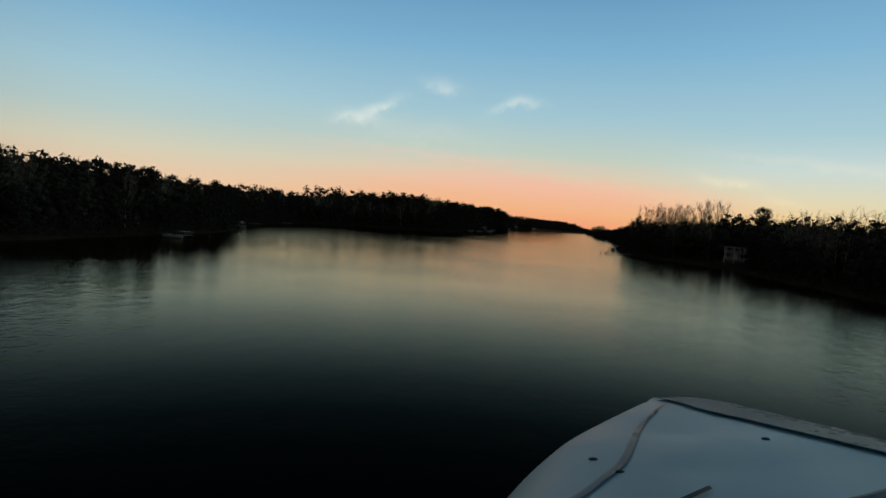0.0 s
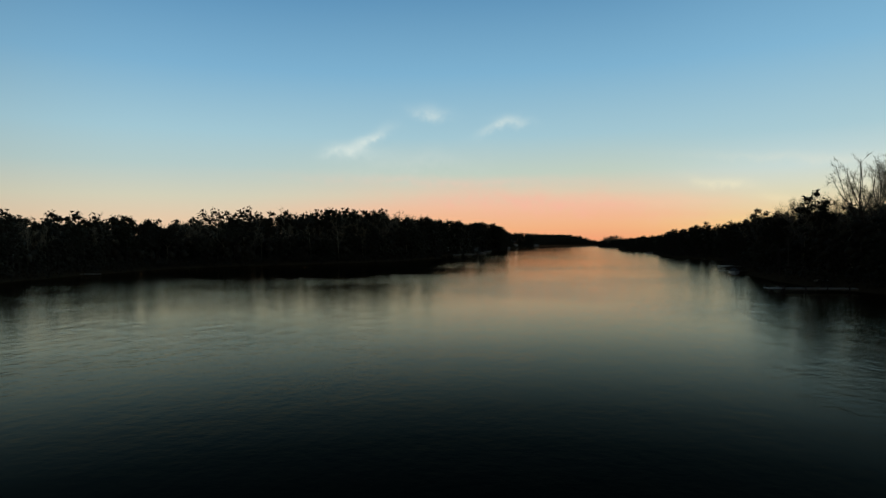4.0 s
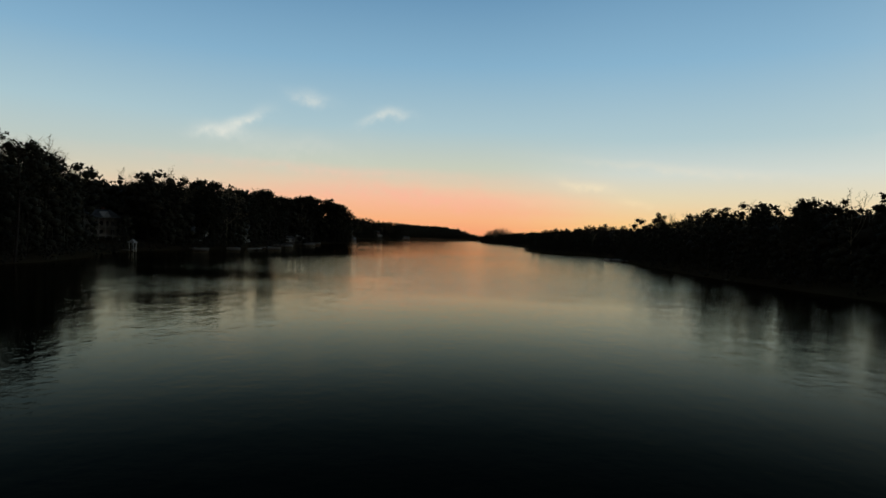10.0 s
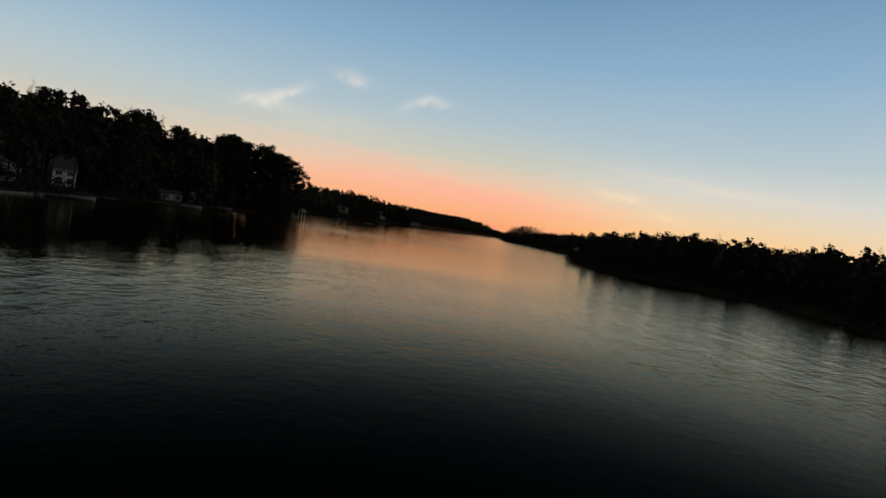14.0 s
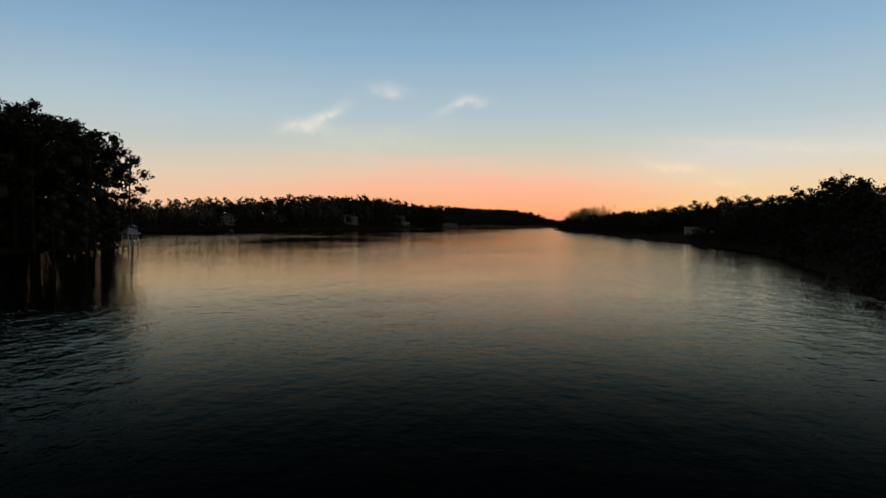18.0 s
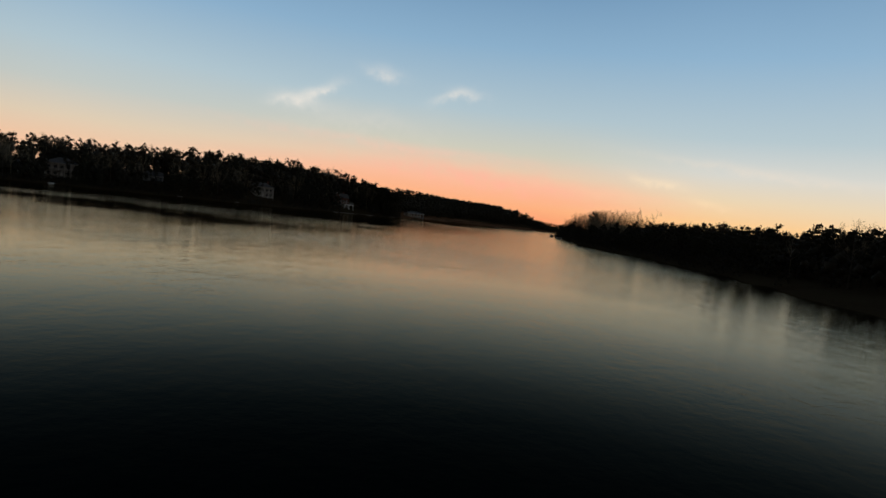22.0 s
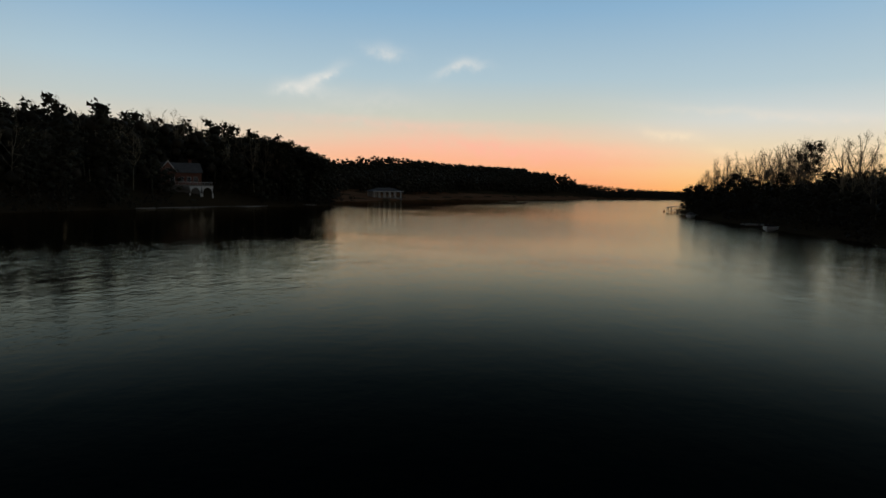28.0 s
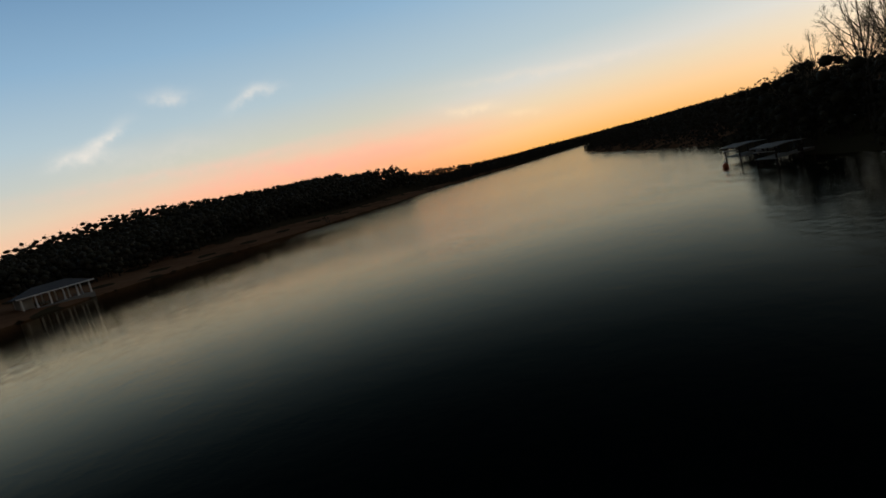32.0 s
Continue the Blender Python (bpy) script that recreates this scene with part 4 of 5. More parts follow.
house(57, 221.5, -30, 6.3, 5, 4.4, "two-level pale lake house with stacked white balconies among trees", GREYSIDE, SHINGLE, "flat", 0.3, z=2.3, rows=((0.8, 3), (3.0, 3)), porch=1.8, chimney=False)
house(-127, 568, LEFTWARD - 14, 12, 9, 6.2, "two-storey white gabled lake house behind shore pines", WHITEWOOD, SHINGLE, "gable", 2.6, z=ground_at(-127, 568) + 0.4, rows=((0.9, 5), (3.7, 5)), porch=2.4, gable_front=4.5)
house(-102, 626, LEFTWARD - 20, 11, 8, 3.6, "low pale house with white porch columns near the water", CREAM, SHINGLE, "hip", 2.4, rows=((0.9, 4),), porch=2.2)
house(-103, 654, LEFTWARD - 40, 5, 5, 4.4, "small white cottage with a steep roof and brick chimney", WHITEWOOD, SHINGLE, "gable", 3.4, rows=((0.9, 2), (3.0, 2)))
house(-94, 711, LEFTWARD - 40, 4.2, 3.6, 2.4, "small white gabled boathouse under dark shore pines", WHITEWOOD, LIGHTROOF, "gable", 1.4, rows=((0.6, 2),), chimney=False)
house(-97.5, 698, LEFTWARD - 40, 6.5, 4.0, 2.3, "low cream boat shed on the wooded bank", CREAM, SHINGLE, "gable", 1.0, rows=((0.7, 3),), chimney=False)
house(-107, 596, LEFTWARD - 25, 9, 7, 3.4, "low cream house half hidden by shore pines", CREAM, SHINGLE, "gable", 2.0, rows=((0.9, 4),), porch=1.8, chimney=False)
house(-262, 1015, LEFTWARD - 35, 12, 9, 6.0, "white gabled two-storey house on the far cove", WHITEWOOD, SHINGLE, "gable", 3.4, rows=((0.9, 4), (3.7, 4)), gable_front=5.0)
house(-220, 1058, LEFTWARD - 50, 8, 7, 3.4, "small cream cottage half hidden by cove trees", CREAM, SHINGLE, "gable", 2.4, rows=((0.9, 3),))
house(-206, 1062, LEFTWARD - 55, 13, 9, 6.2, "large cream two-storey house above the far cove", CREAM, SHINGLE, "hip", 2.8, rows=((0.9, 5), (3.7, 5)), porch=2.2)
house(-175, 1085, LEFTWARD - 50, 8.5, 6.5, 3.2, "grey wooden house with white trim on the cove slope", GREYSIDE, SHINGLE, "gable", 1.8, z=ground_at(-175, 1085) - 1.0, rows=((0.9, 4),))
house(-130.5, 1115.5, LEFTWARD - 52, 10.5, 7.5, 5.8, "two-storey house with hip roof and white-framed porches", CREAM, SHINGLE, "hip", 2.5, z=ground_at(-130.5, 1115.5) - 1.6, rows=((0.9, 5), (3.4, 5)), porch=2.0)


def brick_house(x, y, heading):
    z = 5.7
    root = thing("brick_house", pose(x, y, z, 0, 0, heading) @ Matrix.Scale(0.85, 4), "red brick house with white-edged front gable and arched terrace", "house", "houses along the lake")
    part("foundation", new_box(-6.4, 6.4, -4.4, 4.4, -3, 0.3), STONE, root)
    wall = part("wall", new_box(-6.5, 6.5, -3.8, 4.5, 0.3, 4.4), BRICK, root)
    part("roof", gable_roof(13, 8.3, 4.42, 2.9, 0.4), SHINGLE, root)
    gable = part("gable_wing", prism([(-6.3, 0.3), (-1.5, 0.3), (-1.5, 4.6), (-3.9, 7.6), (-6.3, 4.6)], -5.6, 0.5), BRICK, root, "brick gable wing")
    for side in (-1, 1):                                          # white rake boards
        bm = bmesh.new()
        pts = [(-3.9, 7.62), (-3.9 + side * 2.75, 4.2), (-3.9 + side * 2.75, 4.5), (-3.9, 7.95)]
        a = [bm.verts.new((px, -5.72, pz)) for px, pz in pts]
        b = [bm.verts.new((px, -5.56, pz)) for px, pz in pts]
        bm.faces.new(a), bm.faces.new(b[::-1])
        for i in range(4):
            bm.faces.new((a[i], b[i], b[(i + 1) % 4], a[(i + 1) % 4]))
        part("rake_board", bm, WHITEWOOD, root, "white rake board")
    part("gable_roof", prism([(-6.8, 4.25), (-3.9, 7.64), (-1.0, 4.25), (-1.0, 4.42), (-3.9, 7.82), (-6.8, 4.42)], -5.55, 1.5), SHINGLE, root)
    for cx in (-5.1, -2.7):
        window_in(gable, cx, 1.2, 1.2, 1.8, -5.6, 1)
    window_in(gable, -3.9, 4.4, 0.9, 1.1, -5.6, 1)
    for cx in (0.4, 2.6, 4.8):
        window_in(wall, cx, 1.2, 1.1, 1.6, -3.8, 1)
    bm = new_box(-6.9, 9.5, -6.9, -5.75, -0.1, 0.28)
    part("terrace", bm, STONE, root, "pale terrace slab")
    rail = new_box(-6.9, 9.5, -6.9, -6.75, 1.15, 1.25)
    for k in range(23):
        box(rail, -6.9 + 0.72 * k, -6.82 + 0.72 * k, -6.88, -6.78, 0.28, 1.15)
    part("railing", rail, WHITEWOOD, root, "white terrace railing")
    for x0 in (2.2, 5.9):                                         # arches under the terrace
        bm, n = bmesh.new(), 14
        outer, inner = [], []
        for i in range(n + 1):
            a = math.pi * i / n
            inner.append((x0 + 1.8 - 1.45 * math.cos(a), -2.6 + 1.9 * math.sin(a) + 0.2))
        top = [(x0 + 3.6 * i / n, -0.1) for i in range(n + 1)]
        for yy in (-6.9, -6.5):
            vi = [bm.verts.new((px, yy, pz)) for px, pz in inner]
            vt = [bm.verts.new((px, yy, pz)) for px, pz in top]
            for i in range(n):
                bm.faces.new((vi[i], vi[i + 1], vt[i + 1], vt[i]))
            outer.append((vi, vt))
        for i in range(n):
            bm.faces.new((outer[0][0][i], outer[1][0][i], outer[1][0][i + 1], outer[0][0][i + 1]))
        box(bm, x0 - 0.05, x0 + 0.35, -6.9, -6.5, -4.0, -2.4), box(bm, x0 + 3.25, x0 + 3.65, -6.9, -6.5, -4.0, -2.4)
        part("arch", bm, WHITEWOOD, root, "white rendered arch")
    bm = new_box(3.4, 4.3, 0.5, 1.3, 5.0, 8.6)
    box(bm, 3.3, 4.4, 0.4, 1.4, 8.4, 8.62)
    part("chimney", bm, BRICK, root, "brick chimney")


brick_house(-103, 1173.5, LEFTWARD - 50)


def white_building(x, y, heading):
    z = ground_at(x, y) - 0.9
    root = thing("waterside_building", pose(x, y, z, 0, 0, heading), "white flat-roofed waterside building with a lower wing", "building")
    part("foundation", new_box(-9.5, 9.5, -3.8, 3.8, -2, 0.2), STONE, root)
    wing = part("wing_wall", new_box(-9.6, -0.9, -3.2, 3.6, 0.2, 2.9), WHITEWOOD, root, "low white wing")
    part("wing_roof", new_box(-9.9, -0.85, -3.6, 3.9, 2.9, 3.12, bevel=0.03), LIGHTROOF, root)
    wall = part("wall", new_box(-0.9, 9.6, -3.8, 4.2, 0.2, 4.3), CREAM, root)
    part("roof", new_box(-1.6, 10.2, -4.8, 4.6, 4.3, 4.62, bevel=0.04), LIGHTROOF, root, "pale flat roof")
    part("fascia", new_box(-1.62, 10.22, -4.88, -4.81, 3.72, 4.6), WHITEWOOD, root, "deep white fascia")
    for cx in (0.6, 3.6, 5.4, 8.2):
        window_in(wall, cx, 1.1 if cx > 1 else 0.5, 1.3, 1.7, -3.8, 1)
    for cx in (-2.3,):
        window_in(wing, cx, 1.0, 1.2, 1.2, -3.2, 1)
    part("garage_door", new_box(-8.9, -5.3, -3.27, -3.18, 0.3, 2.6), WHITEWOOD, root, "wide white garage door")
    unit = part("roof_unit", new_box(1.8, 4.2, -1.2, 0.4, 4.65, 5.6, bevel=0.05), LIGHTROOF, root, "pale rooftop air unit")
    part("fan_guard", new_box(2.3, 3.7, -1.0, 0.2, 5.6, 5.68), DARKMETAL, unit)
    for cx in (-1.2, 2.4, 6.0, 9.8):
        part("post", new_box(cx - 0.08, cx + 0.08, -4.7, -4.54, 0.0, 4.3), WHITEWOOD, root)


white_building(71.5, 867, RIGHTWARD + 78)


def pavilion(x, y, heading):
    z = ground_at(x, y)
    root = thing("beach_pavilion", pose(x, y, z, 0, 0, heading), "open beach pavilion with grey hip roof on white posts", "pavilion")
    part("floor_slab", new_box(-7.5, 7.5, -4, 4, -1.5, 0.12), STONE, root)
    part("roof", hip_roof(15, 8, 2.9, 1.9, 0.5), SHINGLE, root)
    part("fascia", new_box(-8.05, 8.05, -4.56, -4.51, 2.82, 3.12), WHITEWOOD, root, "white roof edge")
    for k in range(6):
        cx = -7 + 14 * k / 5
        for cy in (-3.6, 3.6):
            bm = new_box(cx - 0.16, cx + 0.16, cy - 0.16, cy + 0.16, 0.12, 2.9, bevel=0.02)
            box(bm, cx - 0.22, cx + 0.22, cy - 0.22, cy + 0.22, 0.12, 0.5)
            part("post", bm, WHITEWOOD, root, "white square post")
    part("store_room", new_box(-7.0, -4.4, -1.5, 3.4, 0.12, 2.85), CREAM, root, "cream store room")
    for k in range(3):
        t = thing("picnic_table", pose(x, y, z, 0, 0, heading) @ pose(-2 + 3.6 * k, 0.2, 0.12, 0, 0, 5 * k), "wooden picnic table under the pavilion roof", "table", "tables under the pavilion")
        part("tabletop", new_box(-0.9, 0.9, -0.38, 0.38, 0.70, 0.75), PLANK, t)
        for s in (-1, 1):
            part("bench", new_box(-0.9, 0.9, s * 0.72 - 0.14, s * 0.72 + 0.14, 0.42, 0.46), PLANK, t)
            bm = new_box(s * 0.65 - 0.04, s * 0.65 + 0.04, -0.8, 0.8, 0.36, 0.42)
            box(bm, s * 0.65 - 0.04, s * 0.65 + 0.04, -0.55, -0.45, 0, 0.7), box(bm, s * 0.65 - 0.04, s * 0.65 + 0.04, 0.45, 0.55, 0, 0.7)
            part("leg_frame", bm, PLANK, t)


pavilion(-72.6, 1301.8, LEFTWARD - 52)

# ---- beach ----
bx, by = np.arange(-125, 110, 3.0), np.arange(1240, 1500, 3.0)
X, Y = np.meshgrid(bx, by)
D = inland(X, Y)
wide = 40 - 22 * smooth(Y, 1330, 1420)
Zb = height(X, Y, D) + 0.06 + 0.10 * np.sin(X * 0.3) * np.sin(Y * 0.23)
idx = np.arange(X.size).reshape(X.shape)
q = np.stack([idx[:-1, :-1], idx[:-1, 1:], idx[1:, 1:], idx[1:, :-1]], -1).reshape(-1, 4)
ok = ((D > -3) & (D < wide)).ravel()
q = q[ok[q].all(1)]
used = np.unique(q)
remap = np.zeros(X.size, int)
remap[used] = np.arange(len(used))
beach = tagged(new("beach", tri_mesh("beach", np.stack([X, Y, Zb], -1).reshape(-1, 3)[used], remap[q], SAND)),
               "sloping brown sand and dry grass beach", "beach", kind="structure")
beach.data.polygons.foreach_set("use_smooth", np.ones(len(q), bool))

# ---- docks, boats and the like ----


def planks(x0, x1, y0, y1, z, step=0.16):
    """A deck of boards that lie along x."""
    bm = bmesh.new()
    for k in range(int((y1 - y0) / step)):
        box(bm, x0, x1, y0 + k * step, y0 + (k + 0.92) * step, z - 0.05 + 0.006 * (k % 3), z + 0.006 * (k % 3))
    return bm


def dock(x, y, heading, length, width=1.6, roof=None, label="weathered wooden dock on posts over the lake", end=0.0):
    """A jetty that runs from the shore along -y before it is turned; a wider end, and perhaps a roof over that."""
    root = thing("dock", pose(x, y, 0, 0, 0, heading), label, "dock", "docks along the lake")
    part("deck", planks(-width / 2, width / 2, -length, 1.0, 0.62), PLANK, root)
    n = max(2, int(length / 2.6) + 1)
    for k in range(n):
        for s in (-1, 1):
            bm = bmesh.new()
            yy = -length + 0.15 + (length - 0.3) * k / (n - 1)
            bmesh.ops.create_cone(bm, cap_ends=True, segments=7, radius1=0.10, radius2=0.09, depth=2.6, matrix=Matrix.Translation((s * (width / 2 - 0.05), yy, -0.25)))
            part("post", bm, BARK, root)
    for s in (-1, 1):
        part("stringer", new_box(s * (width / 2 - 0.14) - 0.05, s * (width / 2 - 0.14) + 0.05, -length, 1.0, 0.38, 0.56), PLANK, root)
    if end:
        part("end_deck", planks(-end / 2, end / 2, -length - end * 0.8, -length - 0.02, 0.62), PLANK, root)
        for sx in (-1, 1):
            for yy in (-length - end * 0.8 + 0.15, -length - 0.2):
                top = (2.95 if roof == 'hip' else 1.6) if roof else 1.0
                part("corner_post", new_box(sx * (end / 2 - 0.1) - 0.06, sx * (end / 2 - 0.1) + 0.06, yy - 0.06, yy + 0.06, -1.6, top), WHITEWOOD if roof == "hip" else BARK, root)
    if roof:
        bm = hip_roof(end, end * 0.8, 2.95, 1.3, 0.35, 0.12) if roof == "hip" else gable_roof(end, end * 0.8, 1.6, 0.1, 0.2, 0.06)
        bmesh.ops.translate(bm, verts=bm.verts, vec=(0, -length - end * 0.4, 0))
        part("roof", bm, LIGHTROOF if roof == "hip" else PLANK, root, "pale metal roof" if roof == "hip" else "weathered board roof")
        part("railing", new_box(-end / 2, end / 2, -length - end * 0.8, -length - end * 0.8 + 0.06, 1.2, 1.28), WHITEWOOD if roof == "hip" else PLANK, root)
    return root


def boat(x, y, heading, length=5.2, cover=False, label="white runabout boat moored beside a dock"):
    """A small open motor boat; the bow points to -y before it is turned."""
    root = thing("boat", pose(x, y, 0, 0, 0, heading), label, "boat", "boats along the lake")
    bm = bmesh.new()
    rings, n = [], 9
    for i in range(n):
        t = i / (n - 1)
        yy = length * (0.5 - t)
        half = 1.02 * (1 - max(t - 0.45, 0) ** 2 * 3.2) if t < 1 else 0.03
        half, lift = max(half, 0.03), 0.25 * max(t - 0.5, 0)
        rings.append([bm.verts.new(p) for p in ((-half, yy, 0.72 + lift), (-half * 0.92, yy, 0.25 + lift * 0.6), (0, yy, -0.25 + lift * 1.6),
                                                 (half * 0.92, yy, 0.25 + lift * 0.6), (half, yy, 0.72 + lift), (half * 0.82, yy, 0.74 + lift), (half * 0.75, yy, 0.34), (-half * 0.75, yy, 0.34), (-half * 0.82, yy, 0.74 + lift))])
    for a, b in zip(rings, rings[1:]):
        for k in range(9):
            bm.faces.new((a[k], a[(k + 1) % 9], b[(k + 1) % 9], b[k]))
    bm.faces.new(rings[0]), bm.faces.new(rings[-1][::-1])
    part("hull", bm, BOATHULL, root)
    if cover:
        bm = bmesh.new()
        vs = []
        for i in range(7):
            yy = length * (0.46 - 0.88 * i / 6)
            hw = 0.98 if i < 4 else 0.98 - 0.28 * (i - 3)
            vs.append([bm.verts.new((hw * u, yy, 0.78 + (0.75 if 0 < i < 5 else 0.25) * (1 - abs(u) ** 1.6))) for u in (-1, -0.6, 0, 0.6, 1)])
        for a, b in zip(vs, vs[1:]):
            for k in range(4):
                bm.faces.new((a[k], a[k + 1], b[k + 1], b[k]))
        bmesh.ops.solidify(bm, geom=bm.faces[:], thickness=0.03)
        part("cover", bm, CANVAS, root, "grey canvas boat cover")
    else:
        for yy in (0.3, 1.3):
            part("seat", new_box(-0.65, 0.65, yy - 0.22, yy + 0.22, 0.34, 0.72, bevel=0.04), CANVAS, root)
        ws = part("windscreen", new_box(-0.72, 0.72, -0.52, -0.48, 0.7, 1.12), GLASS, root)
        part("screen_frame", new_box(-0.75, 0.75, -0.53, -0.47, 1.12, 1.16), DARKMETAL, ws)
    bm = new_box(-0.2, 0.2, length / 2, length / 2 + 0.4, 0.2, 1.0, bevel=0.06)
    box(bm, -0.07, 0.07, length / 2 + 0.08, length / 2 + 0.25, -0.5, 0.25)
    part("outboard_motor", bm, DARKMETAL, root, "dark outboard motor")
    return root


dock(24, 247, -92, 8.5, 1.6, None, end=2.6)
boat(27.5, 264, -60)
boat(21.5, 296, -10, 5.4, True, "covered pontoon-sized boat moored at the bank")
dock(25, 303, -80, 1.5, 1.6, "gable", "short dock with a pale flat canopy", 4.0)
dock(-95, 128, 88, 7, 1.5, "gable", "dock with a small white-posted boat shelter", 4.2).scale = (0.85, 0.85, 0.8)
boat(-86, 122, 80)
dock(-129, 220, 72, 7, 1.5, "hip", "dock with a small hip-roofed boat shelter", 4.0).scale = (0.5, 0.5, 0.5)
boat(-120, 210, 70)
dock(-125, 208, 72, 6, 1.5)
dock(-138, 250, 80, 5, 1.5)
dock(-147, 300, 85, 5, 1.5)
dock(-97, 527, 92, 3.0, 1.2, "hip", "dock with a white-roofed gazebo at its end", 2.2).scale = (0.75, 0.75, 0.75)
boat(-85, 549, 70)
boat(-80, 563, 60)
dock(-89, 553, 80, 5)
dock(-79, 590, 95, 4)
boat(-73, 583, 80)
dock(-84, 620, 100, 5)
boat(-80, 628, 100, 5.0, True, "boat under a grey canvas cover beside a dock")
dock(-89.5, 645, 100, 6)
dock(-90, 676, 95, 7)
boat(-82, 682, 95, 5.6, True, "boat under a pale canvas cover at a pine-shaded dock")
dock(-92, 712, 80, 5)
dock(-72.5, 757, 75, 1.5, 1.4, "hip", "headland dock with a little pale-roofed gazebo", 2.4)
boat(-85, 714, 70)
dock(-231, 985, 60, 7, 1.6, "hip", "cove dock with a white pyramid-roofed gazebo", 4.4)
dock(-238, 965, 70, 9, 1.8)
boat(-226, 972, 60)
dock(-190, 1037, 40, 6)
boat(-186, 1030, 30)
dock(-150, 1066, 40, 7)
dock(-130, 1083, 45, 4)
dock(-72, 1191, 50, 4, 1.6)
dock(41.5, 1207, -100, 0.8, 1.6, "gable", "covered boat dock with flat pale roofs", 3.4)
dock(38, 1198, -95, 0.6, 1.5, "gable", "covered boat dock with flat pale roofs", 3.2)
dock(35, 1172, -90, 3, 2.0)
boat(32, 1163, -15, 4.8, True, "covered white boat tied to the headland bank")
boat(32, 1117, -30, 4.6)
dock(34.5, 1128, -90, 3)
boat(36.5, 552, -75)
dock(38, 545, -90, 4)


def retaining_wall(name, points, label):
    """A wall of rough stones along the bank."""
    root = tagged(new(name), label, "wall", kind="structure")
    rng = np.random.default_rng(len(points))
    bm0 = new_box(-0.5, 0.5, -0.5, 0.5, -0.5, 0.5, bevel=0.13)
    me = bpy.data.meshes.new("stone")
    bm0.to_mesh(me)
    bm0.free()
    me.materials.append(STONE)
    for (ax, ay), (bx_, by_) in zip(points, points[1:]):
        length, ang = math.hypot(bx_ - ax, by_ - ay), math.atan2(by_ - ay, bx_ - ax)
        t = 0.0
        while t < length:
            w = rng.uniform(0.6, 1.2)
            for row in range(1):
                ob = child("stone", me, root)
                ob.matrix_basis = Matrix.LocRotScale((ax + (bx_ - ax) * (t + w / 2) / length, ay + (by_ - ay) * (t + w / 2) / length, 0.16 + 0.42 * row),
                                                     Euler((rng.normal(0, 0.04), rng.normal(0, 0.04), ang + rng.normal(0, 0.05))), (w * 0.97, 0.5, rng.uniform(0.4, 0.46)))
            t += w


retaining_wall("retaining_wall", [(-98.5, 1147), (-89, 1166), (-80, 1180)], "low pale stone wall along the bank below a house")
retaining_wall("retaining_wall", [(-79.5, 574), (-78.3, 584), (-80.5, 600), (-84.5, 622)], "low pale stone wall along the wooded bank")
retaining_wall("beach_wall", [(-12, 1404), (-2, 1419), (8, 1432)], "low pale stone wall behind the beach")


def buoy(x, y):
    root = thing("buoy", pose(x, y, 0), "small dark orange buoy floating on the lake", "buoy")
    bm = bmesh.new()
    bmesh.ops.create_uvsphere(bm, u_segments=14, v_segments=8, radius=0.3, matrix=Matrix.Diagonal((1, 1, 1.25, 1)) @ Matrix.Translation((0, 0, 0.1)))
    part("float", bm, ORANGE, root)
    bm = bmesh.new()
    bmesh.ops.create_cone(bm, cap_ends=True, segments=8, radius1=0.05, radius2=0.04, depth=0.35, matrix=Matrix.Translation((0, 0, 0.62)))
    part("stem", bm, DARKMETAL, root)


buoy(35.5, 1205)


def lamp_post(x, y, h=4.2):
    root = thing("lamp_post", pose(x, y, ground_at(x, y)), "dark lamp post with a lit lantern on the bank", "lamp")
    bm = bmesh.new()
    bmesh.ops.create_cone(bm, cap_ends=True, segments=8, radius1=0.07, radius2=0.045, depth=h, matrix=Matrix.Translation((0, 0, h / 2)))
    part("pole", bm, DARKMETAL, root)
    bm = bmesh.new()
    bmesh.ops.create_cone(bm, cap_ends=True, segments=8, radius1=0.12, radius2=0.2, depth=0.4, matrix=Matrix.Translation((0, 0, h + 0.2)))
    part("lantern", bm, LAMPGLOW, root, "glowing lantern glass")
    bm = bmesh.new()
    bmesh.ops.create_cone(bm, cap_ends=True, segments=8, radius1=0.26, radius2=0.03, depth=0.18, matrix=Matrix.Translation((0, 0, h + 0.5)))
    part("cap", bm, DARKMETAL, root)


lamp_post(-134, 226)

# ---- nose of the aircraft, as it is when the flight begins ----


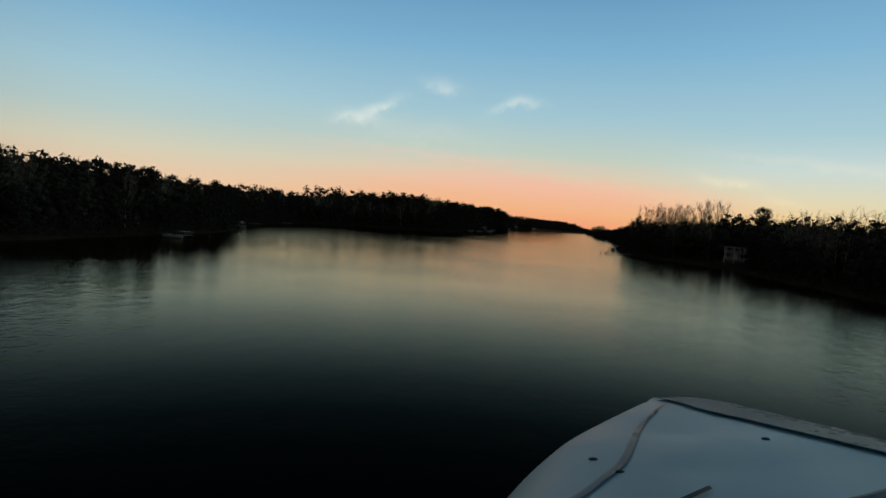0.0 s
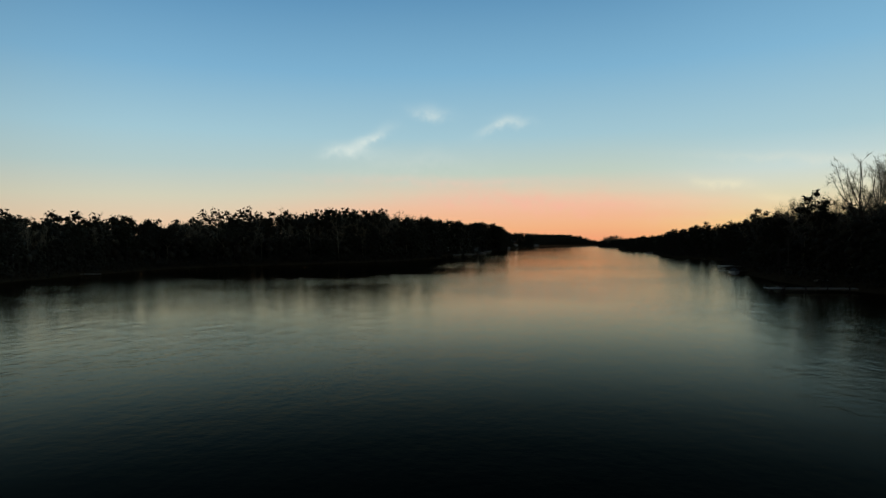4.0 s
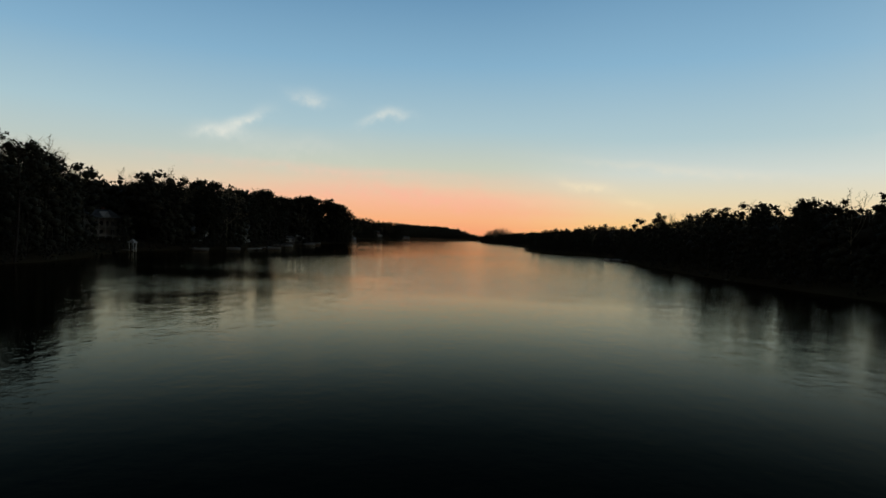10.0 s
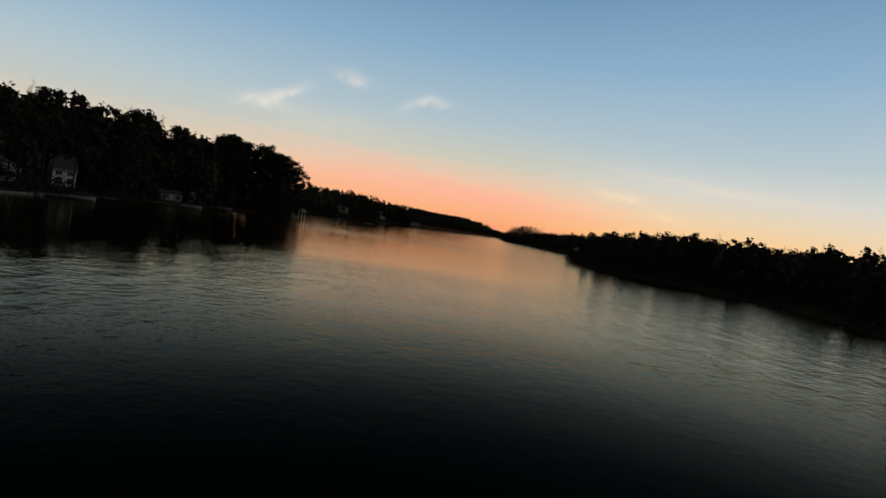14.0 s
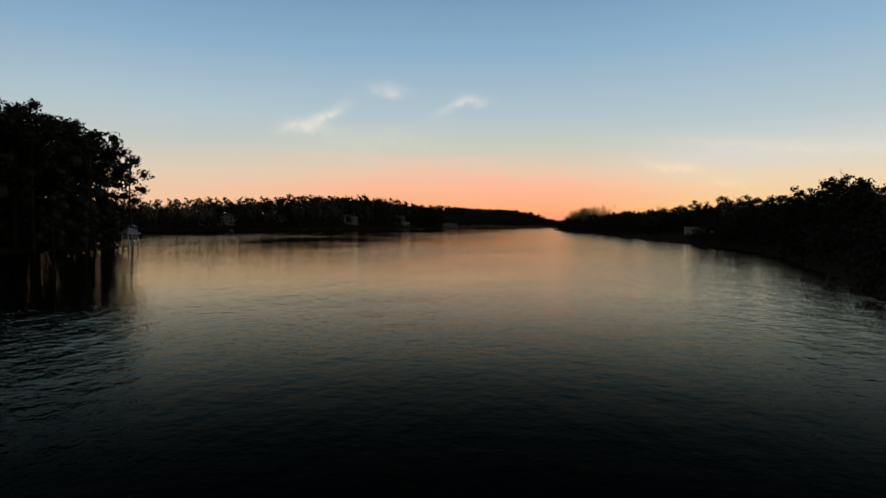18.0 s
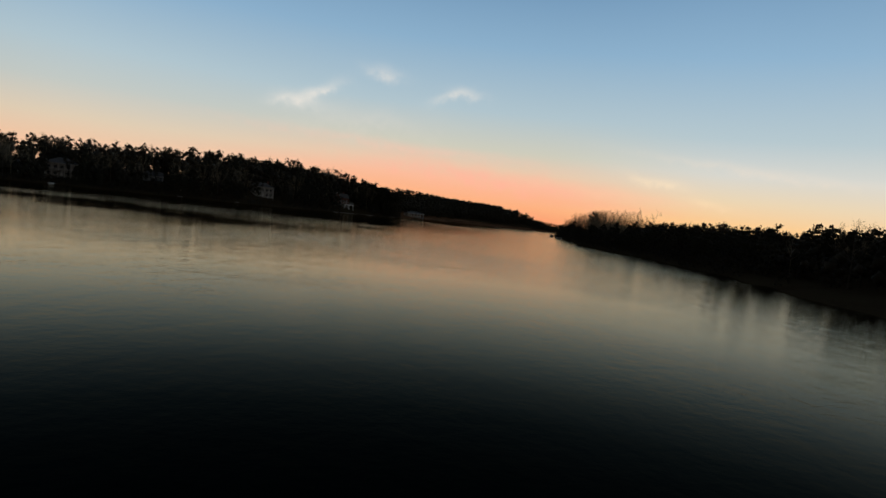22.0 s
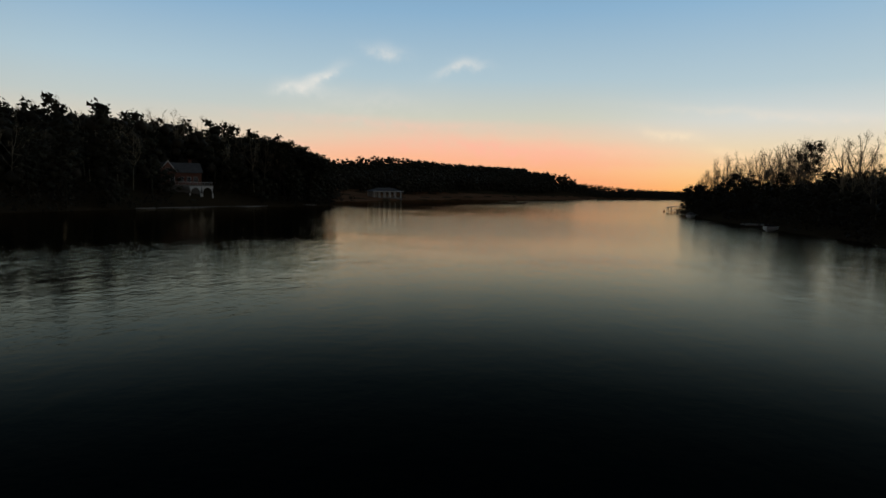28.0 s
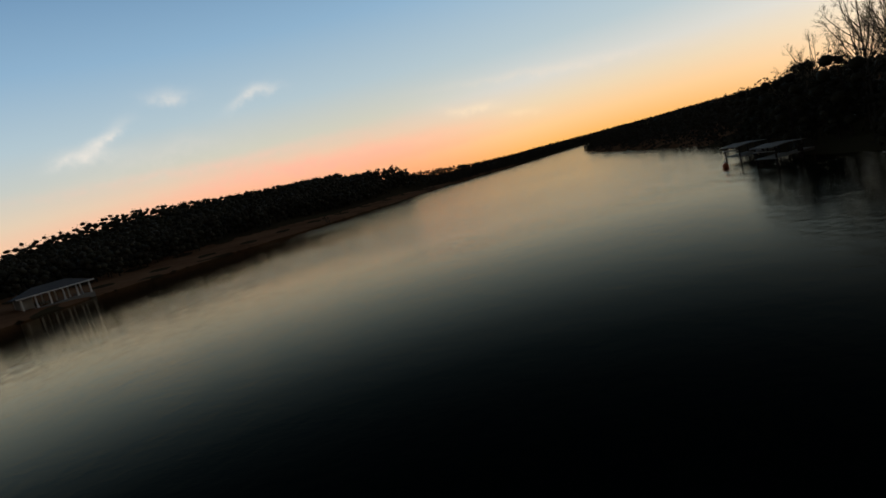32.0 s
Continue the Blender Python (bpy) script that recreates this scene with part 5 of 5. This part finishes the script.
def aircraft_nose():
    m = pose(0, 0, 8.69, 0, 0, 11.34) @ pose(0, 0, 0, 90 - 2.77, 0, 0) @ pose(0, 0, 0, 0, 0, 4.31)
    root = thing("aircraft_nose", m, "glossy white aircraft nose deck with painted reflections and dark vent slot", "aircraft")
    # stations ahead: distance, centre, height of the deck, half width
    stations = [(0.80, 0.60, -0.42, 0.93), (1.0, 0.64, -0.44, 0.90), (1.2, 0.68, -0.455, 0.86), (1.45, 0.73, -0.475, 0.79), (1.7, 0.77, -0.495, 0.67),
                (1.95, 0.81, -0.52, 0.45), (2.12, 0.845, -0.535, 0.29), (2.25, 0.87, -0.55, 0.19), (2.34, 0.885, -0.575, 0.10)]
    us = list(np.sin(np.linspace(-1, 1, 41) * math.pi / 2))

    def at(dist, u, lift=0.0):
        c, t, h = (sum(w * np.interp(dist + e, [s[0] for s in stations], [s[k] for s in stations])
                       for e, w in ((-0.1, 0.2), (-0.05, 0.2), (0, 0.2), (0.05, 0.2), (0.1, 0.2))) for k in (1, 2, 3))     # faired
        drop = 0.10 * h * abs(u) ** 2 + 0.55 * h * max(abs(u) - 0.55, 0) ** 2 / 0.2
        return Vector((c + h * u, t - drop + lift, -dist))

    ds = np.linspace(0.80, 2.34, 44)
    bm = bmesh.new()
    rows = [[bm.verts.new(at(d, u)) for u in us] for d in ds]
    low = [[bm.verts.new(at(d, u) + Vector((0, -0.35, 0))) for u in (-1, 1)] for d in ds]
    for i in range(len(ds) - 1):
        for k in range(len(us) - 1):
            bm.faces.new((rows[i][k], rows[i][k + 1], rows[i + 1][k + 1], rows[i + 1][k]))
        bm.faces.new((low[i][0], rows[i][0], rows[i + 1][0], low[i + 1][0]))
        bm.faces.new((rows[i][-1], low[i][1], low[i + 1][1], rows[i + 1][-1]))
    bm.faces.new([*rows[-1], low[-1][1], low[-1][0]])
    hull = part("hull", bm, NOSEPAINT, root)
    hull.data.polygons.foreach_set("use_smooth", np.ones(len(hull.data.polygons), bool))

    def strip(name, path, half, mat, label):
        bm = bmesh.new()
        prev = None
        for d, u in path:
            a, b = bm.verts.new(at(d, u - half, 0.004)), bm.verts.new(at(d, u + half, 0.004))
            if prev:
                bm.faces.new((prev[0], prev[1], b, a))
            prev = (a, b)
        bmesh.ops.solidify(bm, geom=bm.faces[:], thickness=0.003)
        part(name, bm, mat, root, label)

    def band(name, rows, lift, mat, label, count=10):
        """A painted area of the deck between two lines: distance, from, to."""
        bm = bmesh.new()
        grid = [[bm.verts.new(at(d, u0 + (u1 - u0) * k / count, lift)) for k in range(count + 1)] for d, u0, u1 in rows]
        for p, q in zip(grid, grid[1:]):
            for k in range(count):
                bm.faces.new((p[k], p[k + 1], q[k + 1], q[k]))
        bmesh.ops.solidify(bm, geom=bm.faces[:], thickness=0.003)
        ob = part(name, bm, mat, root, label)
        ob.data.polygons.foreach_set("use_smooth", np.ones(len(ob.data.polygons), bool))

    ts = np.linspace(0, 1, 28)
    # the treeline's reflection in the gloss, laid on as a grey line and side band
    strip("mirrored_treeline", [(2.12 - 1.1 * t, np.interp(t, [0, 0.1, 0.3, 0.6, 0.7, 0.85, 1.0], [-0.2, -0.29, -0.33, -0.365, -0.385, -0.46, -0.56])) for t in ts], 0.013, MIRRORED_TREES, "grey line painted as the treeline's reflection")
    band("mirrored_side_band", [(2.28 - 1.2 * t, np.interp(t, [0, 0.15, 0.4, 0.55, 0.7, 1.0], [-0.5, -0.1, 0.15, 0.26, 0.39, 0.62]), 0.96) for t in ts], 0.008, MIRRORED_TREES, "dull grey painted reflection along the side", 30)
    bm = bmesh.new()
    a, b, w = at(0.98, -0.38, 0.006), at(1.15, -0.19, 0.006), Vector((0, 0, 0.008))
    bm.faces.new([bm.verts.new(p) for p in (a + w, b + w, b - w, a - w)])
    bmesh.ops.solidify(bm, geom=bm.faces[:], thickness=0.004)
    part("vent_slot", bm, DARKMETAL, root, "dark vent slot")
    for d, u in ((1.42, -0.47), (1.30, -0.39), (1.55, 0.10)):     # rivet heads and chips
        bm = bmesh.new()
        bmesh.ops.create_uvsphere(bm, u_segments=8, v_segments=5, radius=0.008, matrix=Matrix.Translation(at(d, u, 0.001)) @ Matrix.Diagonal((1.5, 0.5, 1, 1)))
        part("rivet", bm, DARKMETAL, root)
    bm, prev = bmesh.new(), None
    for u in np.linspace(-0.35, 0.9, 24):                         # the rim sweeps forward to the side
        p = at(0.97 + 0.62 * max(u, -0.2) ** 2 + 0.45 * u, u, 0.015)
        ring = [bm.verts.new(p + Vector((0, dy, dz))) for dy, dz in ((0.02, 0), (0.012, -0.02), (-0.02, -0.02), (-0.03, 0.03), (0.012, 0.03))]
        if prev:
            for k in range(5):
                bm.faces.new((prev[k], prev[(k + 1) % 5], ring[(k + 1) % 5], ring[k]))
        prev = ring
    part("cockpit_rim", bm, DARKMETAL, root, "black cockpit rim")
    band("glareshield", [(max(0.97 + 0.62 * max(u, -0.2) ** 2 + 0.45 * u, 0.82), u, u + 0.09) for u in np.linspace(-0.3, 0.9, 16)], 0.012, CANVAS, "dull black glareshield", 3)


aircraft_nose()
